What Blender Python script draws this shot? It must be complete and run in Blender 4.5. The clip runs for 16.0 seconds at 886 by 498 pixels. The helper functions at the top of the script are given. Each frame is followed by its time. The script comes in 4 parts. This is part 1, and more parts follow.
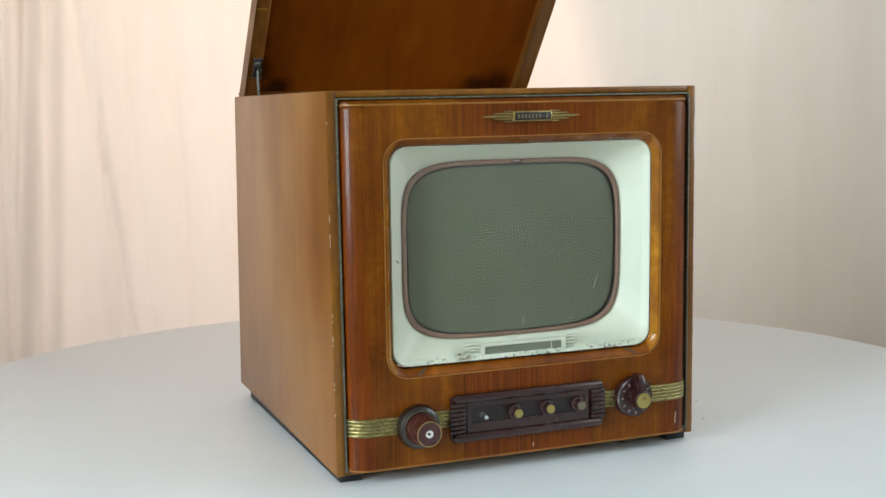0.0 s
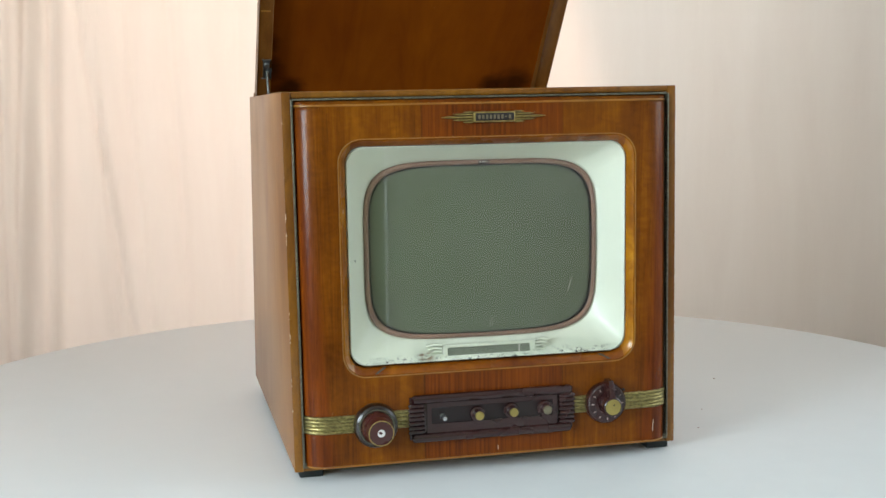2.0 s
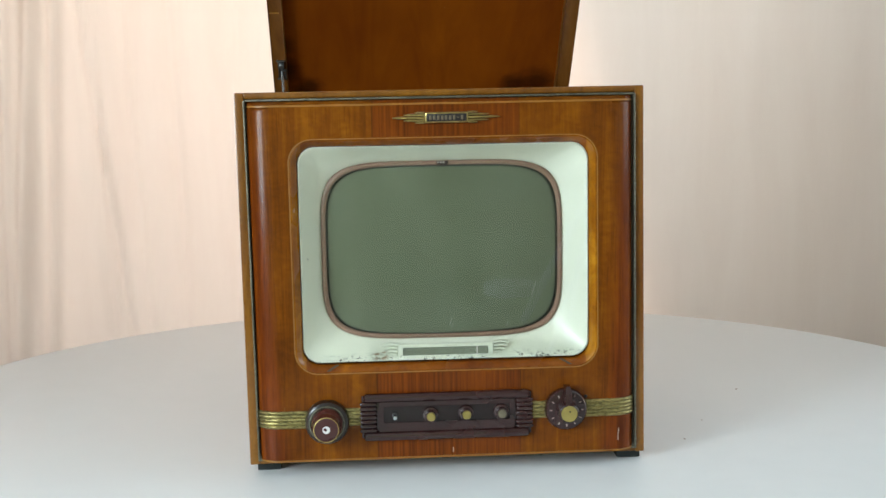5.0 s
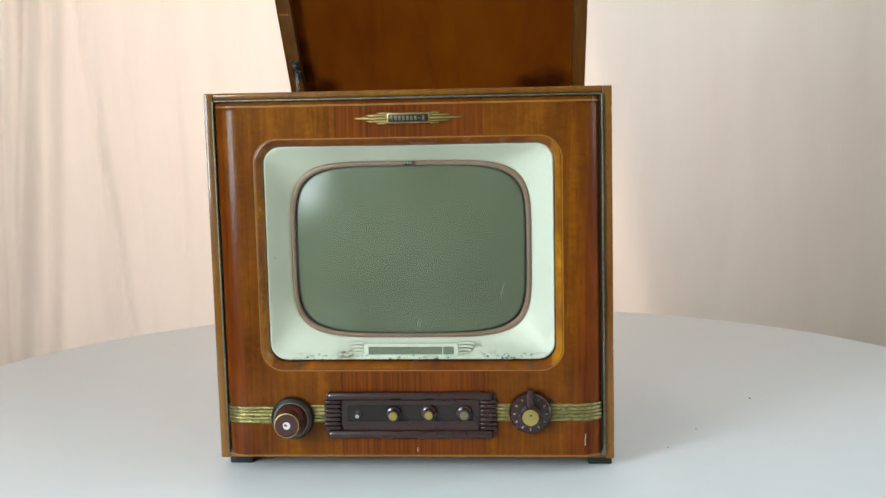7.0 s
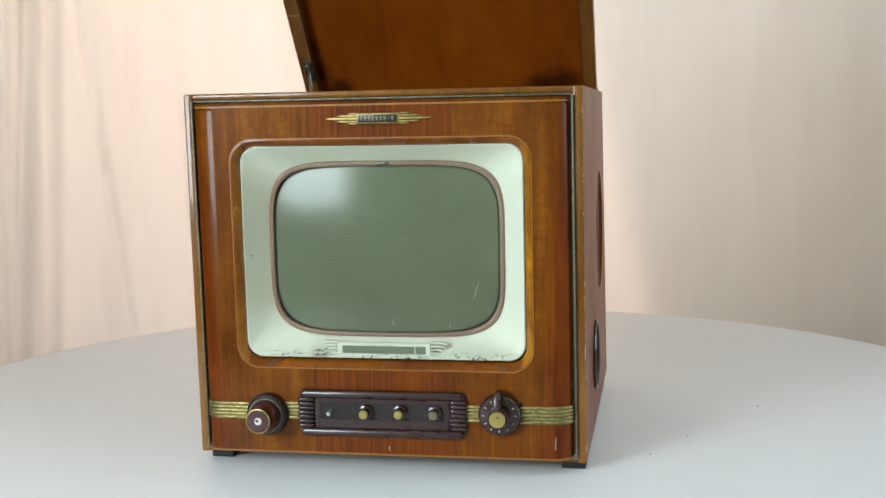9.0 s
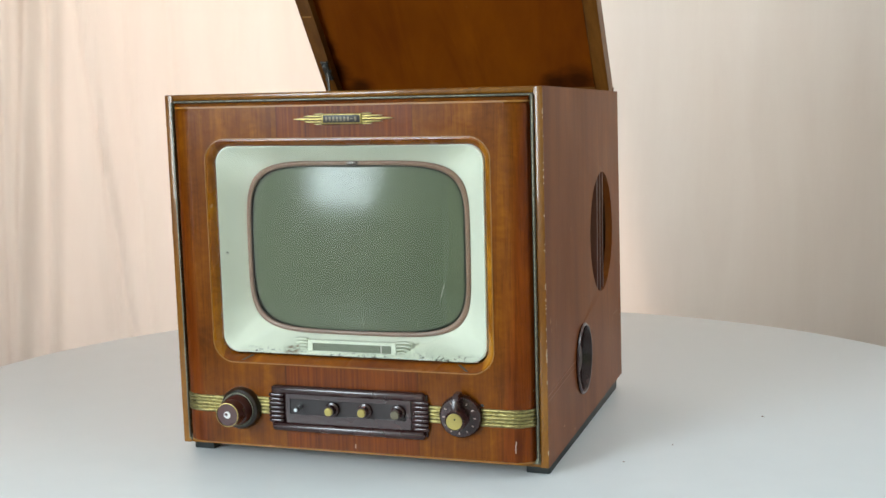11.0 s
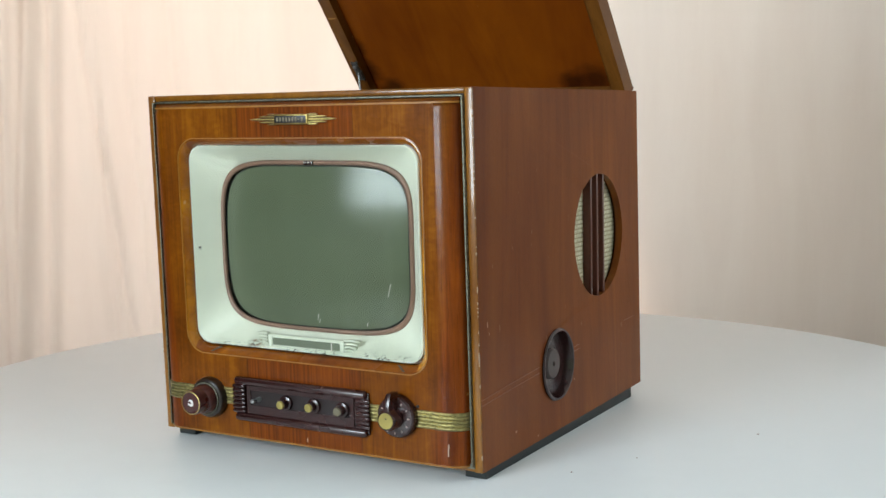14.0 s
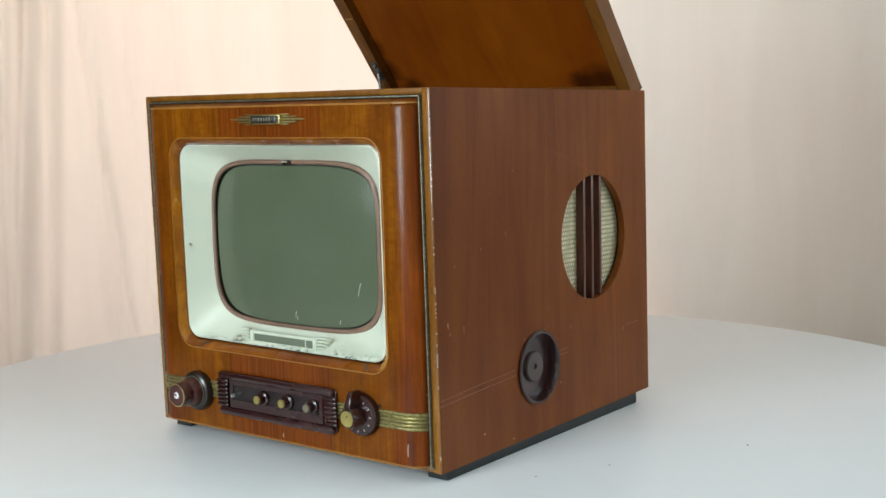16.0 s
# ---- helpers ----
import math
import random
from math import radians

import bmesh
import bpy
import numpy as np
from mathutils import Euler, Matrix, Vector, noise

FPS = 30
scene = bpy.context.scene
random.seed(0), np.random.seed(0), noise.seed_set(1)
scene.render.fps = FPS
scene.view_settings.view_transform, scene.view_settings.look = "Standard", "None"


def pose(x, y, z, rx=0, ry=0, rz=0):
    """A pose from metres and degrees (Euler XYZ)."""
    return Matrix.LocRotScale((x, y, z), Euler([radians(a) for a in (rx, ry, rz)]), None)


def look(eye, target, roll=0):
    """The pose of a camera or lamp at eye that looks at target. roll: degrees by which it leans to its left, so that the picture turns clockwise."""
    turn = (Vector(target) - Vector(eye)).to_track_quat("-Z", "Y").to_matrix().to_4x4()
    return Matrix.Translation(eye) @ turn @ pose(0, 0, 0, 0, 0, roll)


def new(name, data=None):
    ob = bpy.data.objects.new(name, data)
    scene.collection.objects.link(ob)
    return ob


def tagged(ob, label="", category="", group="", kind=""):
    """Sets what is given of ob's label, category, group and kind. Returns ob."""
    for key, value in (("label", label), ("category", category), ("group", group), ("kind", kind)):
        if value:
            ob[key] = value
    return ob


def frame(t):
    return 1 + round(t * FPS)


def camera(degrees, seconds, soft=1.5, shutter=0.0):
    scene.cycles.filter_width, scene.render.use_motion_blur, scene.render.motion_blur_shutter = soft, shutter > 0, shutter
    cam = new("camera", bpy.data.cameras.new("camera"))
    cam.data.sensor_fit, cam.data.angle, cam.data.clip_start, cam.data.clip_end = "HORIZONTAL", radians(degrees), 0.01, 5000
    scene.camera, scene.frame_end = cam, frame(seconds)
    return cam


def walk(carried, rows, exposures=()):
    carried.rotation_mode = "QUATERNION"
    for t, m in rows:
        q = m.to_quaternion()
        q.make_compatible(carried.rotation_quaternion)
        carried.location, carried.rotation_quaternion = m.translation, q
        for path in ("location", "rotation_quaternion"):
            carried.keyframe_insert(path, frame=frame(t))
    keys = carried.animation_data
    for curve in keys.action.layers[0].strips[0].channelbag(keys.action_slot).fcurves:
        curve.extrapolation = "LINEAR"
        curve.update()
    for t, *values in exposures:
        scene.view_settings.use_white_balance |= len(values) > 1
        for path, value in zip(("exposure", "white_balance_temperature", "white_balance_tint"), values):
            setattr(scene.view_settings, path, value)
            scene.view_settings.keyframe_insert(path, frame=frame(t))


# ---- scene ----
SECONDS = 16.0
TABLE = 0.75                      # height of the table top
EYE = Vector((0.0, -1.9073, TABLE + 0.4743))
cam = camera(39.96, SECONDS, soft=1.5)
VIEW = look(EYE, EYE + Vector((-0.00170, 0.99326, -0.11586)), -0.849)
walk(cam, [(0, VIEW), (SECONDS, VIEW)], exposures=[(0, 0.06), (SECONDS, 0.06)])

# turn of the turntable, degrees
TURN = [(0.0, 21.12), (0.5, 18.91), (1.0, 16.88), (1.5, 14.97), (2.0, 13.23), (2.5, 11.73), (3.0, 10.34), (3.5, 8.8),
        (4.0, 7.12), (6.5, -1.94), (7.0, -3.92), (7.5, -5.66), (8.0, -7.21), (8.5, -8.64), (9.0, -10.06), (11.5, -19.85),
        (12.0, -22.0), (12.5, -24.21), (13.0, -26.31), (13.5, -27.98), (14.0, -29.91), (14.5, -31.88), (15.0, -33.72),
        (15.5, -35.49), (16.0, -37.18)]

# ---------------------------------------------------------------- light
world = bpy.data.worlds.new("sky")
scene.world = world
world.use_nodes = True
sky = world.node_tree.nodes.new("ShaderNodeTexSky")
sky.sky_type = "NISHITA"
sky.sun_disc = False
sky.sun_elevation, sky.sun_rotation = radians(40), radians(20)
world.node_tree.links.new(sky.outputs[0], world.node_tree.nodes["Background"].inputs[0])
world.node_tree.nodes["Background"].inputs[1].default_value = 0.08


def window_light(name, size_x, size_y, watts, colour, m):
    lamp = bpy.data.lights.new(name, "AREA")
    lamp.shape, lamp.size, lamp.size_y, lamp.energy, lamp.color = "RECTANGLE", size_x, size_y, watts, colour
    ob = new(name, lamp)
    ob.matrix_world = m
    return ob


# daylight in the window beside the camera, and daylight behind the hanging cloth
window_light("window_light_side", 1.32, 1.33, 134, (0.78, 0.92, 1.0), look((-2.36, -2.70, 1.88), (0.0, -0.6, 0.95)))
# unseen fill from the east, added to brighten the right backdrop and table
window_light("fill_light_east", 1.3, 1.25, 24, (0.80, 0.93, 1.0), look((2.36, -0.35, 1.92), (0.3, 0.0, 0.95)))
window_light("window_light_back", 3.35, 1.9, 67, (1.0, 0.93, 0.85), look((-0.40, 2.45, 1.75), (-0.38, 1.4, 1.45)))


# ---------------------------------------------------------------- materials
class Nodes:
    """A small writer of node materials."""

    def __init__(self, name):
        self.mat = bpy.data.materials.new(name)
        self.mat.use_nodes = True
        self.tree = self.mat.node_tree
        self.bsdf = self.tree.nodes["Principled BSDF"]
        self.coords = self.node("ShaderNodeTexCoord").outputs["Object"]

    def node(self, kind, **values):
        n = self.tree.nodes.new(kind)
        for key, value in values.items():
            if key == "op":
                n.operation = value
            elif key == "blend":
                n.blend_type = value
            else:
                self.put(n.inputs[key.replace("_", " ")], value)
        return n

    def put(self, socket, value):
        if isinstance(value, bpy.types.NodeSocket):
            self.tree.links.new(value, socket)
        else:
            if isinstance(value, (tuple, list)) and len(value) == 3 and socket.type == "RGBA":
                value = (*value, 1)
            socket.default_value = value

    def noise(self, stretch, scale=1.0, detail=4.0, rough=0.55, warp=0.0):
        m = self.node("ShaderNodeMapping", Vector=self.coords, Scale=stretch)
        n = self.node("ShaderNodeTexNoise", Vector=m.outputs[0], Scale=scale, Detail=detail, Roughness=rough, Distortion=warp)
        return n.outputs["Fac"]

    def ramp(self, fac, stops):
        n = self.node("ShaderNodeValToRGB", Fac=fac)
        while len(n.color_ramp.elements) < len(stops):
            n.color_ramp.elements.new(0.5)
        for e, (at, colour) in zip(n.color_ramp.elements, stops):
            e.position, e.color = at, (*colour, 1) if len(colour) == 3 else colour
        return n.outputs["Color"]

    def step(self, fac, lo, hi):
        n = self.node("ShaderNodeMapRange", Value=fac)
        n.inputs["From Min"].default_value, n.inputs["From Max"].default_value = lo, hi
        return n.outputs["Result"]

    def math(self, op, a, b=0.0):
        n = self.tree.nodes.new("ShaderNodeMath")
        n.operation = op
        self.put(n.inputs[0], a), self.put(n.inputs[1], b)
        return n.outputs[0]

    def mix(self, fac, a, b, blend="MIX"):
        n = self.tree.nodes.new("ShaderNodeMix")
        n.data_type, n.blend_type = "RGBA", blend
        self.put(n.inputs[0], fac), self.put(n.inputs[6], a), self.put(n.inputs[7], b)
        return n.outputs[2]

    def xyz(self):
        return self.node("ShaderNodeSeparateXYZ", Vector=self.coords).outputs

    def bump(self, height, strength, distance=0.001):
        n = self.node("ShaderNodeBump", Height=height, Strength=strength, Distance=distance)
        self.put(self.bsdf.inputs["Normal"], n.outputs[0])

    def set(self, **values):
        for key, value in values.items():
            self.put(self.bsdf.inputs[key.replace("_", " ")], value)
        return self


def plain(name, colour, rough=0.4, metal=0.0, vary=0.25, grain=60.0, bump=0.15, coat=0.0):
    """A surface of one colour, with stains and fine grain."""
    n = Nodes(name)
    big = n.noise((1, 1, 1), grain * 0.2, 3)
    fine = n.noise((1, 1, 1), grain * 4, 4)
    dark = tuple(c * (1 - vary) for c in colour)
    light = tuple(min(1, c * (1 + vary * 0.6)) for c in colour)
    base = n.mix(n.step(big, 0.3, 0.7), dark, light)
    base = n.mix(n.step(fine, 0.35, 0.8), base, tuple(c * (1 - vary * 0.7) for c in colour))
    n.set(Base_Color=base, Metallic=metal, Roughness=n.math("ADD", n.math("MULTIPLY", big, 0.25), rough - 0.1), Coat_Weight=coat)
    n.put(n.bsdf.inputs["Coat Roughness"], 0.12)
    n.bump(fine, bump, 0.0006)
    return n.mat


def wood(name, dark, mid, light, rough=0.3, coat=0.3, across=(70, 70, 3.5), bands=None, wear=(0.45, 0.3, 0.17), blotch=4.0, figure=1.2, shine=0.22, stains=(), pore=0.7):
    """Varnished veneer whose grain runs along the short axis of `across`."""
    n = Nodes(name)
    flame = n.noise(across, 1.0, 8, 0.62, figure)
    pores = n.noise(tuple(max(a, 12) * 9 for a in across), 1.0, 3, 0.7)
    big = n.noise((1, 1, 0.6), blotch, 3)
    base = n.ramp(flame, [(0.28, dark), (0.5, mid), (0.74, light)])
    if bands:
        x = n.xyz()[0]
        for lo, hi, tint in bands:
            inside = n.math("MULTIPLY", n.math("GREATER_THAN", x, lo), n.math("LESS_THAN", x, hi))
            base = n.mix(inside, base, n.mix(0.85, base, tint, "MULTIPLY"))
    base = n.mix(n.step(big, 0.38, 0.68), base, n.mix(0.75, base, (0.52, 0.36, 0.28), "MULTIPLY"))
    base = n.mix(n.math("MULTIPLY", n.step(pores, 0.50, 0.72), pore), base, n.mix(0.9, base, (0.45, 0.38, 0.32), "MULTIPLY"))
    for place, size in stains:
        d = n.tree.nodes.new("ShaderNodeVectorMath")
        d.operation = "DISTANCE"
        n.put(d.inputs[0], n.coords)
        d.inputs[1].default_value = place
        spread = n.math("ADD", d.outputs["Value"], n.math("MULTIPLY", n.noise((1, 1, 2), 30, 4), size * 0.9))
        base = n.mix(n.step(spread, size * 1.5, size * 0.8), base, n.mix(0.85, base, (0.16, 0.13, 0.12), "MULTIPLY"))
    chips = n.step(n.noise((1, 1, 0.5), 90, 2, 0.6), 0.74, 0.78)
    base = n.mix(n.math("MULTIPLY", chips, min(0.6, pore)), base, wear)
    n.set(Base_Color=base, Roughness=n.math("ADD", n.math("MULTIPLY", big, 0.2), rough - 0.08), Coat_Weight=coat)
    n.put(n.bsdf.inputs["Specular IOR Level"], shine)
    n.put(n.bsdf.inputs["Coat Roughness"], 0.08)
    n.bump(n.math("ADD", pores, n.math("MULTIPLY", big, 2.0)), 0.16, 0.0009)
    return n.mat


def front_veneer(name, joints):
    """Varnished front veneer: mottled brown, redder and pin-striped between the joints, with red heartwood along both ends."""
    n = Nodes(name)
    x, y, z = n.xyz()
    ribbon = n.noise((110, 80, 3.2), 1.0, 5, 0.6, 0.8)
    fiddle = n.noise((34, 34, 62), 1.0, 5, 0.65, 1.5)
    cloud = n.noise((1, 1, 0.7), 13, 4, 0.6)
    wander = n.noise((26, 26, 3.0), 1.0, 4, 0.6)
    pores = n.noise((900, 600, 26), 1.0, 2, 0.6)
    stripe = n.noise((360, 10, 0.9), 1.0, 2, 0.5)
    fac = n.math("ADD", n.math("ADD", n.math("MULTIPLY", ribbon, 0.40), n.math("MULTIPLY", fiddle, 0.20)), n.math("MULTIPLY", cloud, 0.42))
    outside = n.ramp(n.step(fac, 0.36, 0.68), [(0.0, (0.088, 0.020, 0.0008)), (0.5, (0.172, 0.046, 0.0014)), (1.0, (0.285, 0.092, 0.0030))])
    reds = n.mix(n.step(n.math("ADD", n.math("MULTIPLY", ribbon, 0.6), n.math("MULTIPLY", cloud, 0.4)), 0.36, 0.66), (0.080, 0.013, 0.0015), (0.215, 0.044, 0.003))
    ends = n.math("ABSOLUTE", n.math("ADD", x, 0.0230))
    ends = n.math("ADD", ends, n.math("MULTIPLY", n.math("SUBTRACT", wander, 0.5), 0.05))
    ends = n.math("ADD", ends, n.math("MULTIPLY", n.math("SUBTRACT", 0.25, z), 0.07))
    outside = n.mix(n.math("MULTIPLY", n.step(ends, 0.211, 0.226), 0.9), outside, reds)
    between = n.mix(n.step(n.math("ADD", n.math("MULTIPLY", stripe, 0.60), n.math("MULTIPLY", cloud, 0.40)), 0.32, 0.68), (0.085, 0.016, 0.0015), (0.220, 0.050, 0.003))
    inside = n.math("MULTIPLY", n.math("GREATER_THAN", x, joints[0]), n.math("LESS_THAN", x, joints[1]))
    base = n.mix(inside, outside, between)
    for at in joints:
        line = n.math("LESS_THAN", n.math("ABSOLUTE", n.math("SUBTRACT", x, at)), 0.0006)
        base = n.mix(n.math("MULTIPLY", line, 0.5), base, (0.05, 0.014, 0.002))
    base = n.mix(n.math("MULTIPLY", n.step(pores, 0.54, 0.70), 0.5), base, n.mix(0.9, base, (0.42, 0.34, 0.28), "MULTIPLY"))
    marks = n.step(n.noise((1, 1, 0.6), 70, 2, 0.6), 0.755, 0.78)
    base = n.mix(n.math("MULTIPLY", marks, 0.5), base, (0.45, 0.26, 0.10))
    n.set(Base_Color=base, Roughness=n.math("ADD", n.math("MULTIPLY", cloud, 0.25), 0.32), Coat_Weight=0.28)
    n.put(n.bsdf.inputs["Specular IOR Level"], 0.05)
    n.put(n.bsdf.inputs["Coat Roughness"], n.math("ADD", n.math("MULTIPLY", fiddle, 0.30), 0.05))
    n.bump(n.math("ADD", n.math("MULTIPLY", pores, 0.4), n.math("MULTIPLY", n.noise((1, 1, 1), 55, 2), 2.0)), 0.32, 0.0012)
    return n.mat


def screen_glass():
    n = Nodes("tube_face")
    big = n.noise((1, 1, 1), 6, 2)
    base = n.mix(n.step(big, 0.3, 0.7), (0.101, 0.121, 0.074), (0.117, 0.138, 0.088))
    n.set(Base_Color=base, Roughness=0.17)
    n.put(n.bsdf.inputs["Specular IOR Level"], 0.38)
    return n.mat


def mask_paint():
    """Pale green enamel with chipped, dirty patches along its lower lip."""
    n = Nodes("mask_enamel")
    z = n.xyz()[2]
    low = n.step(z, 0.168, 0.146)
    lip = n.step(z, 0.1535, 0.1465)
    chips = n.noise((1, 1, 1.2), 190, 5, 0.65)
    grime = n.noise((1, 1, 1), 28, 5, 0.6)
    fine = n.noise((1, 1, 1), 700, 3)
    base = n.mix(n.step(grime, 0.35, 0.75), (0.80, 0.82, 0.685), (0.75, 0.77, 0.64))
    base = n.mix(n.math("MULTIPLY", n.math("MULTIPLY", low, 0.45), n.step(grime, 0.45, 0.62)), base, (0.40, 0.45, 0.35))
    spots = n.math("MULTIPLY", lip, n.step(chips, 0.562, 0.60))
    base = n.mix(spots, base, (0.055, 0.05, 0.038))
    d = n.tree.nodes.new("ShaderNodeVectorMath")
    d.operation = "DISTANCE"
    n.put(d.inputs[0], n.coords)
    d.inputs[1].default_value = (-0.108, -0.341, 0.1495)
    rust = n.math("MULTIPLY", n.step(d.outputs["Value"], 0.013, 0.006), n.step(n.noise((1, 1, 1), 170, 4), 0.47, 0.58))
    base = n.mix(rust, base, n.mix(chips, (0.30, 0.15, 0.06), (0.07, 0.05, 0.03)))
    n.set(Base_Color=base, Roughness=0.36, Coat_Weight=0.15)
    n.bump(n.math("ADD", fine, n.math("MULTIPLY", spots, -3.0)), 0.12, 0.0006)
    return n.mat


def brass(name, colour, rough=0.35, tarnish=0.5):
    n = Nodes(name)
    rub = n.noise((170, 170, 420), 1.0, 5, 0.7)
    big = n.noise((1, 1, 1), 40, 3)
    base = n.mix(n.step(rub, 0.42, 0.68), colour, tuple(c * (1 - tarnish) * 0.7 for c in colour))
    base = n.mix(n.step(big, 0.4, 0.75), base, tuple(c * 0.55 for c in colour))
    n.set(Base_Color=base, Metallic=0.85, Roughness=n.math("ADD", n.math("MULTIPLY", rub, 0.3), rough - 0.12))
    n.bump(rub, 0.7, 0.0009)
    return n.mat


def speaker_weave():
    n = Nodes("speaker_weave")
    x, y, z = n.xyz()
    # knotted threads in rows, each row half a knot on from the last
    row = n.math("MULTIPLY", z, 150.0)
    odd = n.math("MULTIPLY", n.math("FLOOR", row), 0.5)
    wy = n.math("ABSOLUTE", n.math("SINE", n.math("MULTIPLY", n.math("ADD", n.math("MULTIPLY", y, 170.0), odd), math.pi)))
    wz = n.math("ABSOLUTE", n.math("SINE", n.math("MULTIPLY", row, math.pi)))
    knot = n.math("ADD", n.math("MULTIPLY", n.math("MULTIPLY", wy, wz), 1.3), n.math("MULTIPLY", n.noise((1, 1, 1), 420, 3), 0.6))
    big = n.noise((1, 1, 1), 60, 4)
    base = n.mix(n.step(knot, 0.30, 1.0), (0.20, 0.16, 0.07), (0.74, 0.68, 0.47))
    base = n.mix(n.step(big, 0.4, 0.75), base, (0.38, 0.33, 0.20))
    n.set(Base_Color=base, Roughness=0.85)
    n.bump(knot, 0.8, 0.001)
    return n.mat


def cloth(name="hanging_cloth", through_share=0.42, tints=((0.83, 0.652, 0.535), (0.785, 0.592, 0.475))):
    """White cotton that lets daylight through."""
    n = Nodes(name)
    weave = n.noise((1, 1, 1), 420, 3)
    wrinkle = n.noise((9, 9, 1.3), 1.0, 5, 0.6, 0.4)
    big = n.noise((1, 1, 0.5), 2.2, 3)
    base = n.mix(n.step(wrinkle, 0.3, 0.75), (0.76, 0.745, 0.72), (0.71, 0.695, 0.67))
    n.set(Base_Color=base, Roughness=0.9)
    n.bump(n.math("ADD", n.math("MULTIPLY", weave, 0.25), n.math("MULTIPLY", wrinkle, 2.0)), 0.20, 0.004)
    back = n.node("ShaderNodeBsdfTranslucent", Color=n.mix(n.step(wrinkle, 0.3, 0.7), *tints))
    both = n.tree.nodes.new("ShaderNodeMixShader")
    both.inputs[0].default_value = through_share
    out = n.tree.nodes["Material Output"]
    n.tree.links.new(n.bsdf.outputs[0], both.inputs[1])
    n.tree.links.new(back.outputs[0], both.inputs[2])
    n.tree.links.new(both.outputs[0], out.inputs[0])
    return n.mat


STAINS = [((0.175, 0.195, 0.512), 0.038), ((0.135, 0.200, 0.508), 0.028), ((-0.215, 0.203, 0.504), 0.030), ((-0.255, 0.17, 0.53), 0.034), ((-0.257, 0.14, 0.57), 0.028)]


def pane_glass():
    """Thin clear glass: most light passes straight on, a little is mirrored at each face."""
    n = Nodes("clear_pane")
    clear = n.node("ShaderNodeBsdfTransparent", Color=(0.985, 0.99, 0.98, 1))
    mirror = n.node("ShaderNodeBsdfGlossy", Roughness=0.0)
    both = n.tree.nodes.new("ShaderNodeMixShader")
    both.inputs[0].default_value = 0.058
    n.tree.links.new(clear.outputs[0], both.inputs[1])
    n.tree.links.new(mirror.outputs[0], both.inputs[2])
    n.tree.links.new(both.outputs[0], n.tree.nodes["Material Output"].inputs[0])
    return n.mat


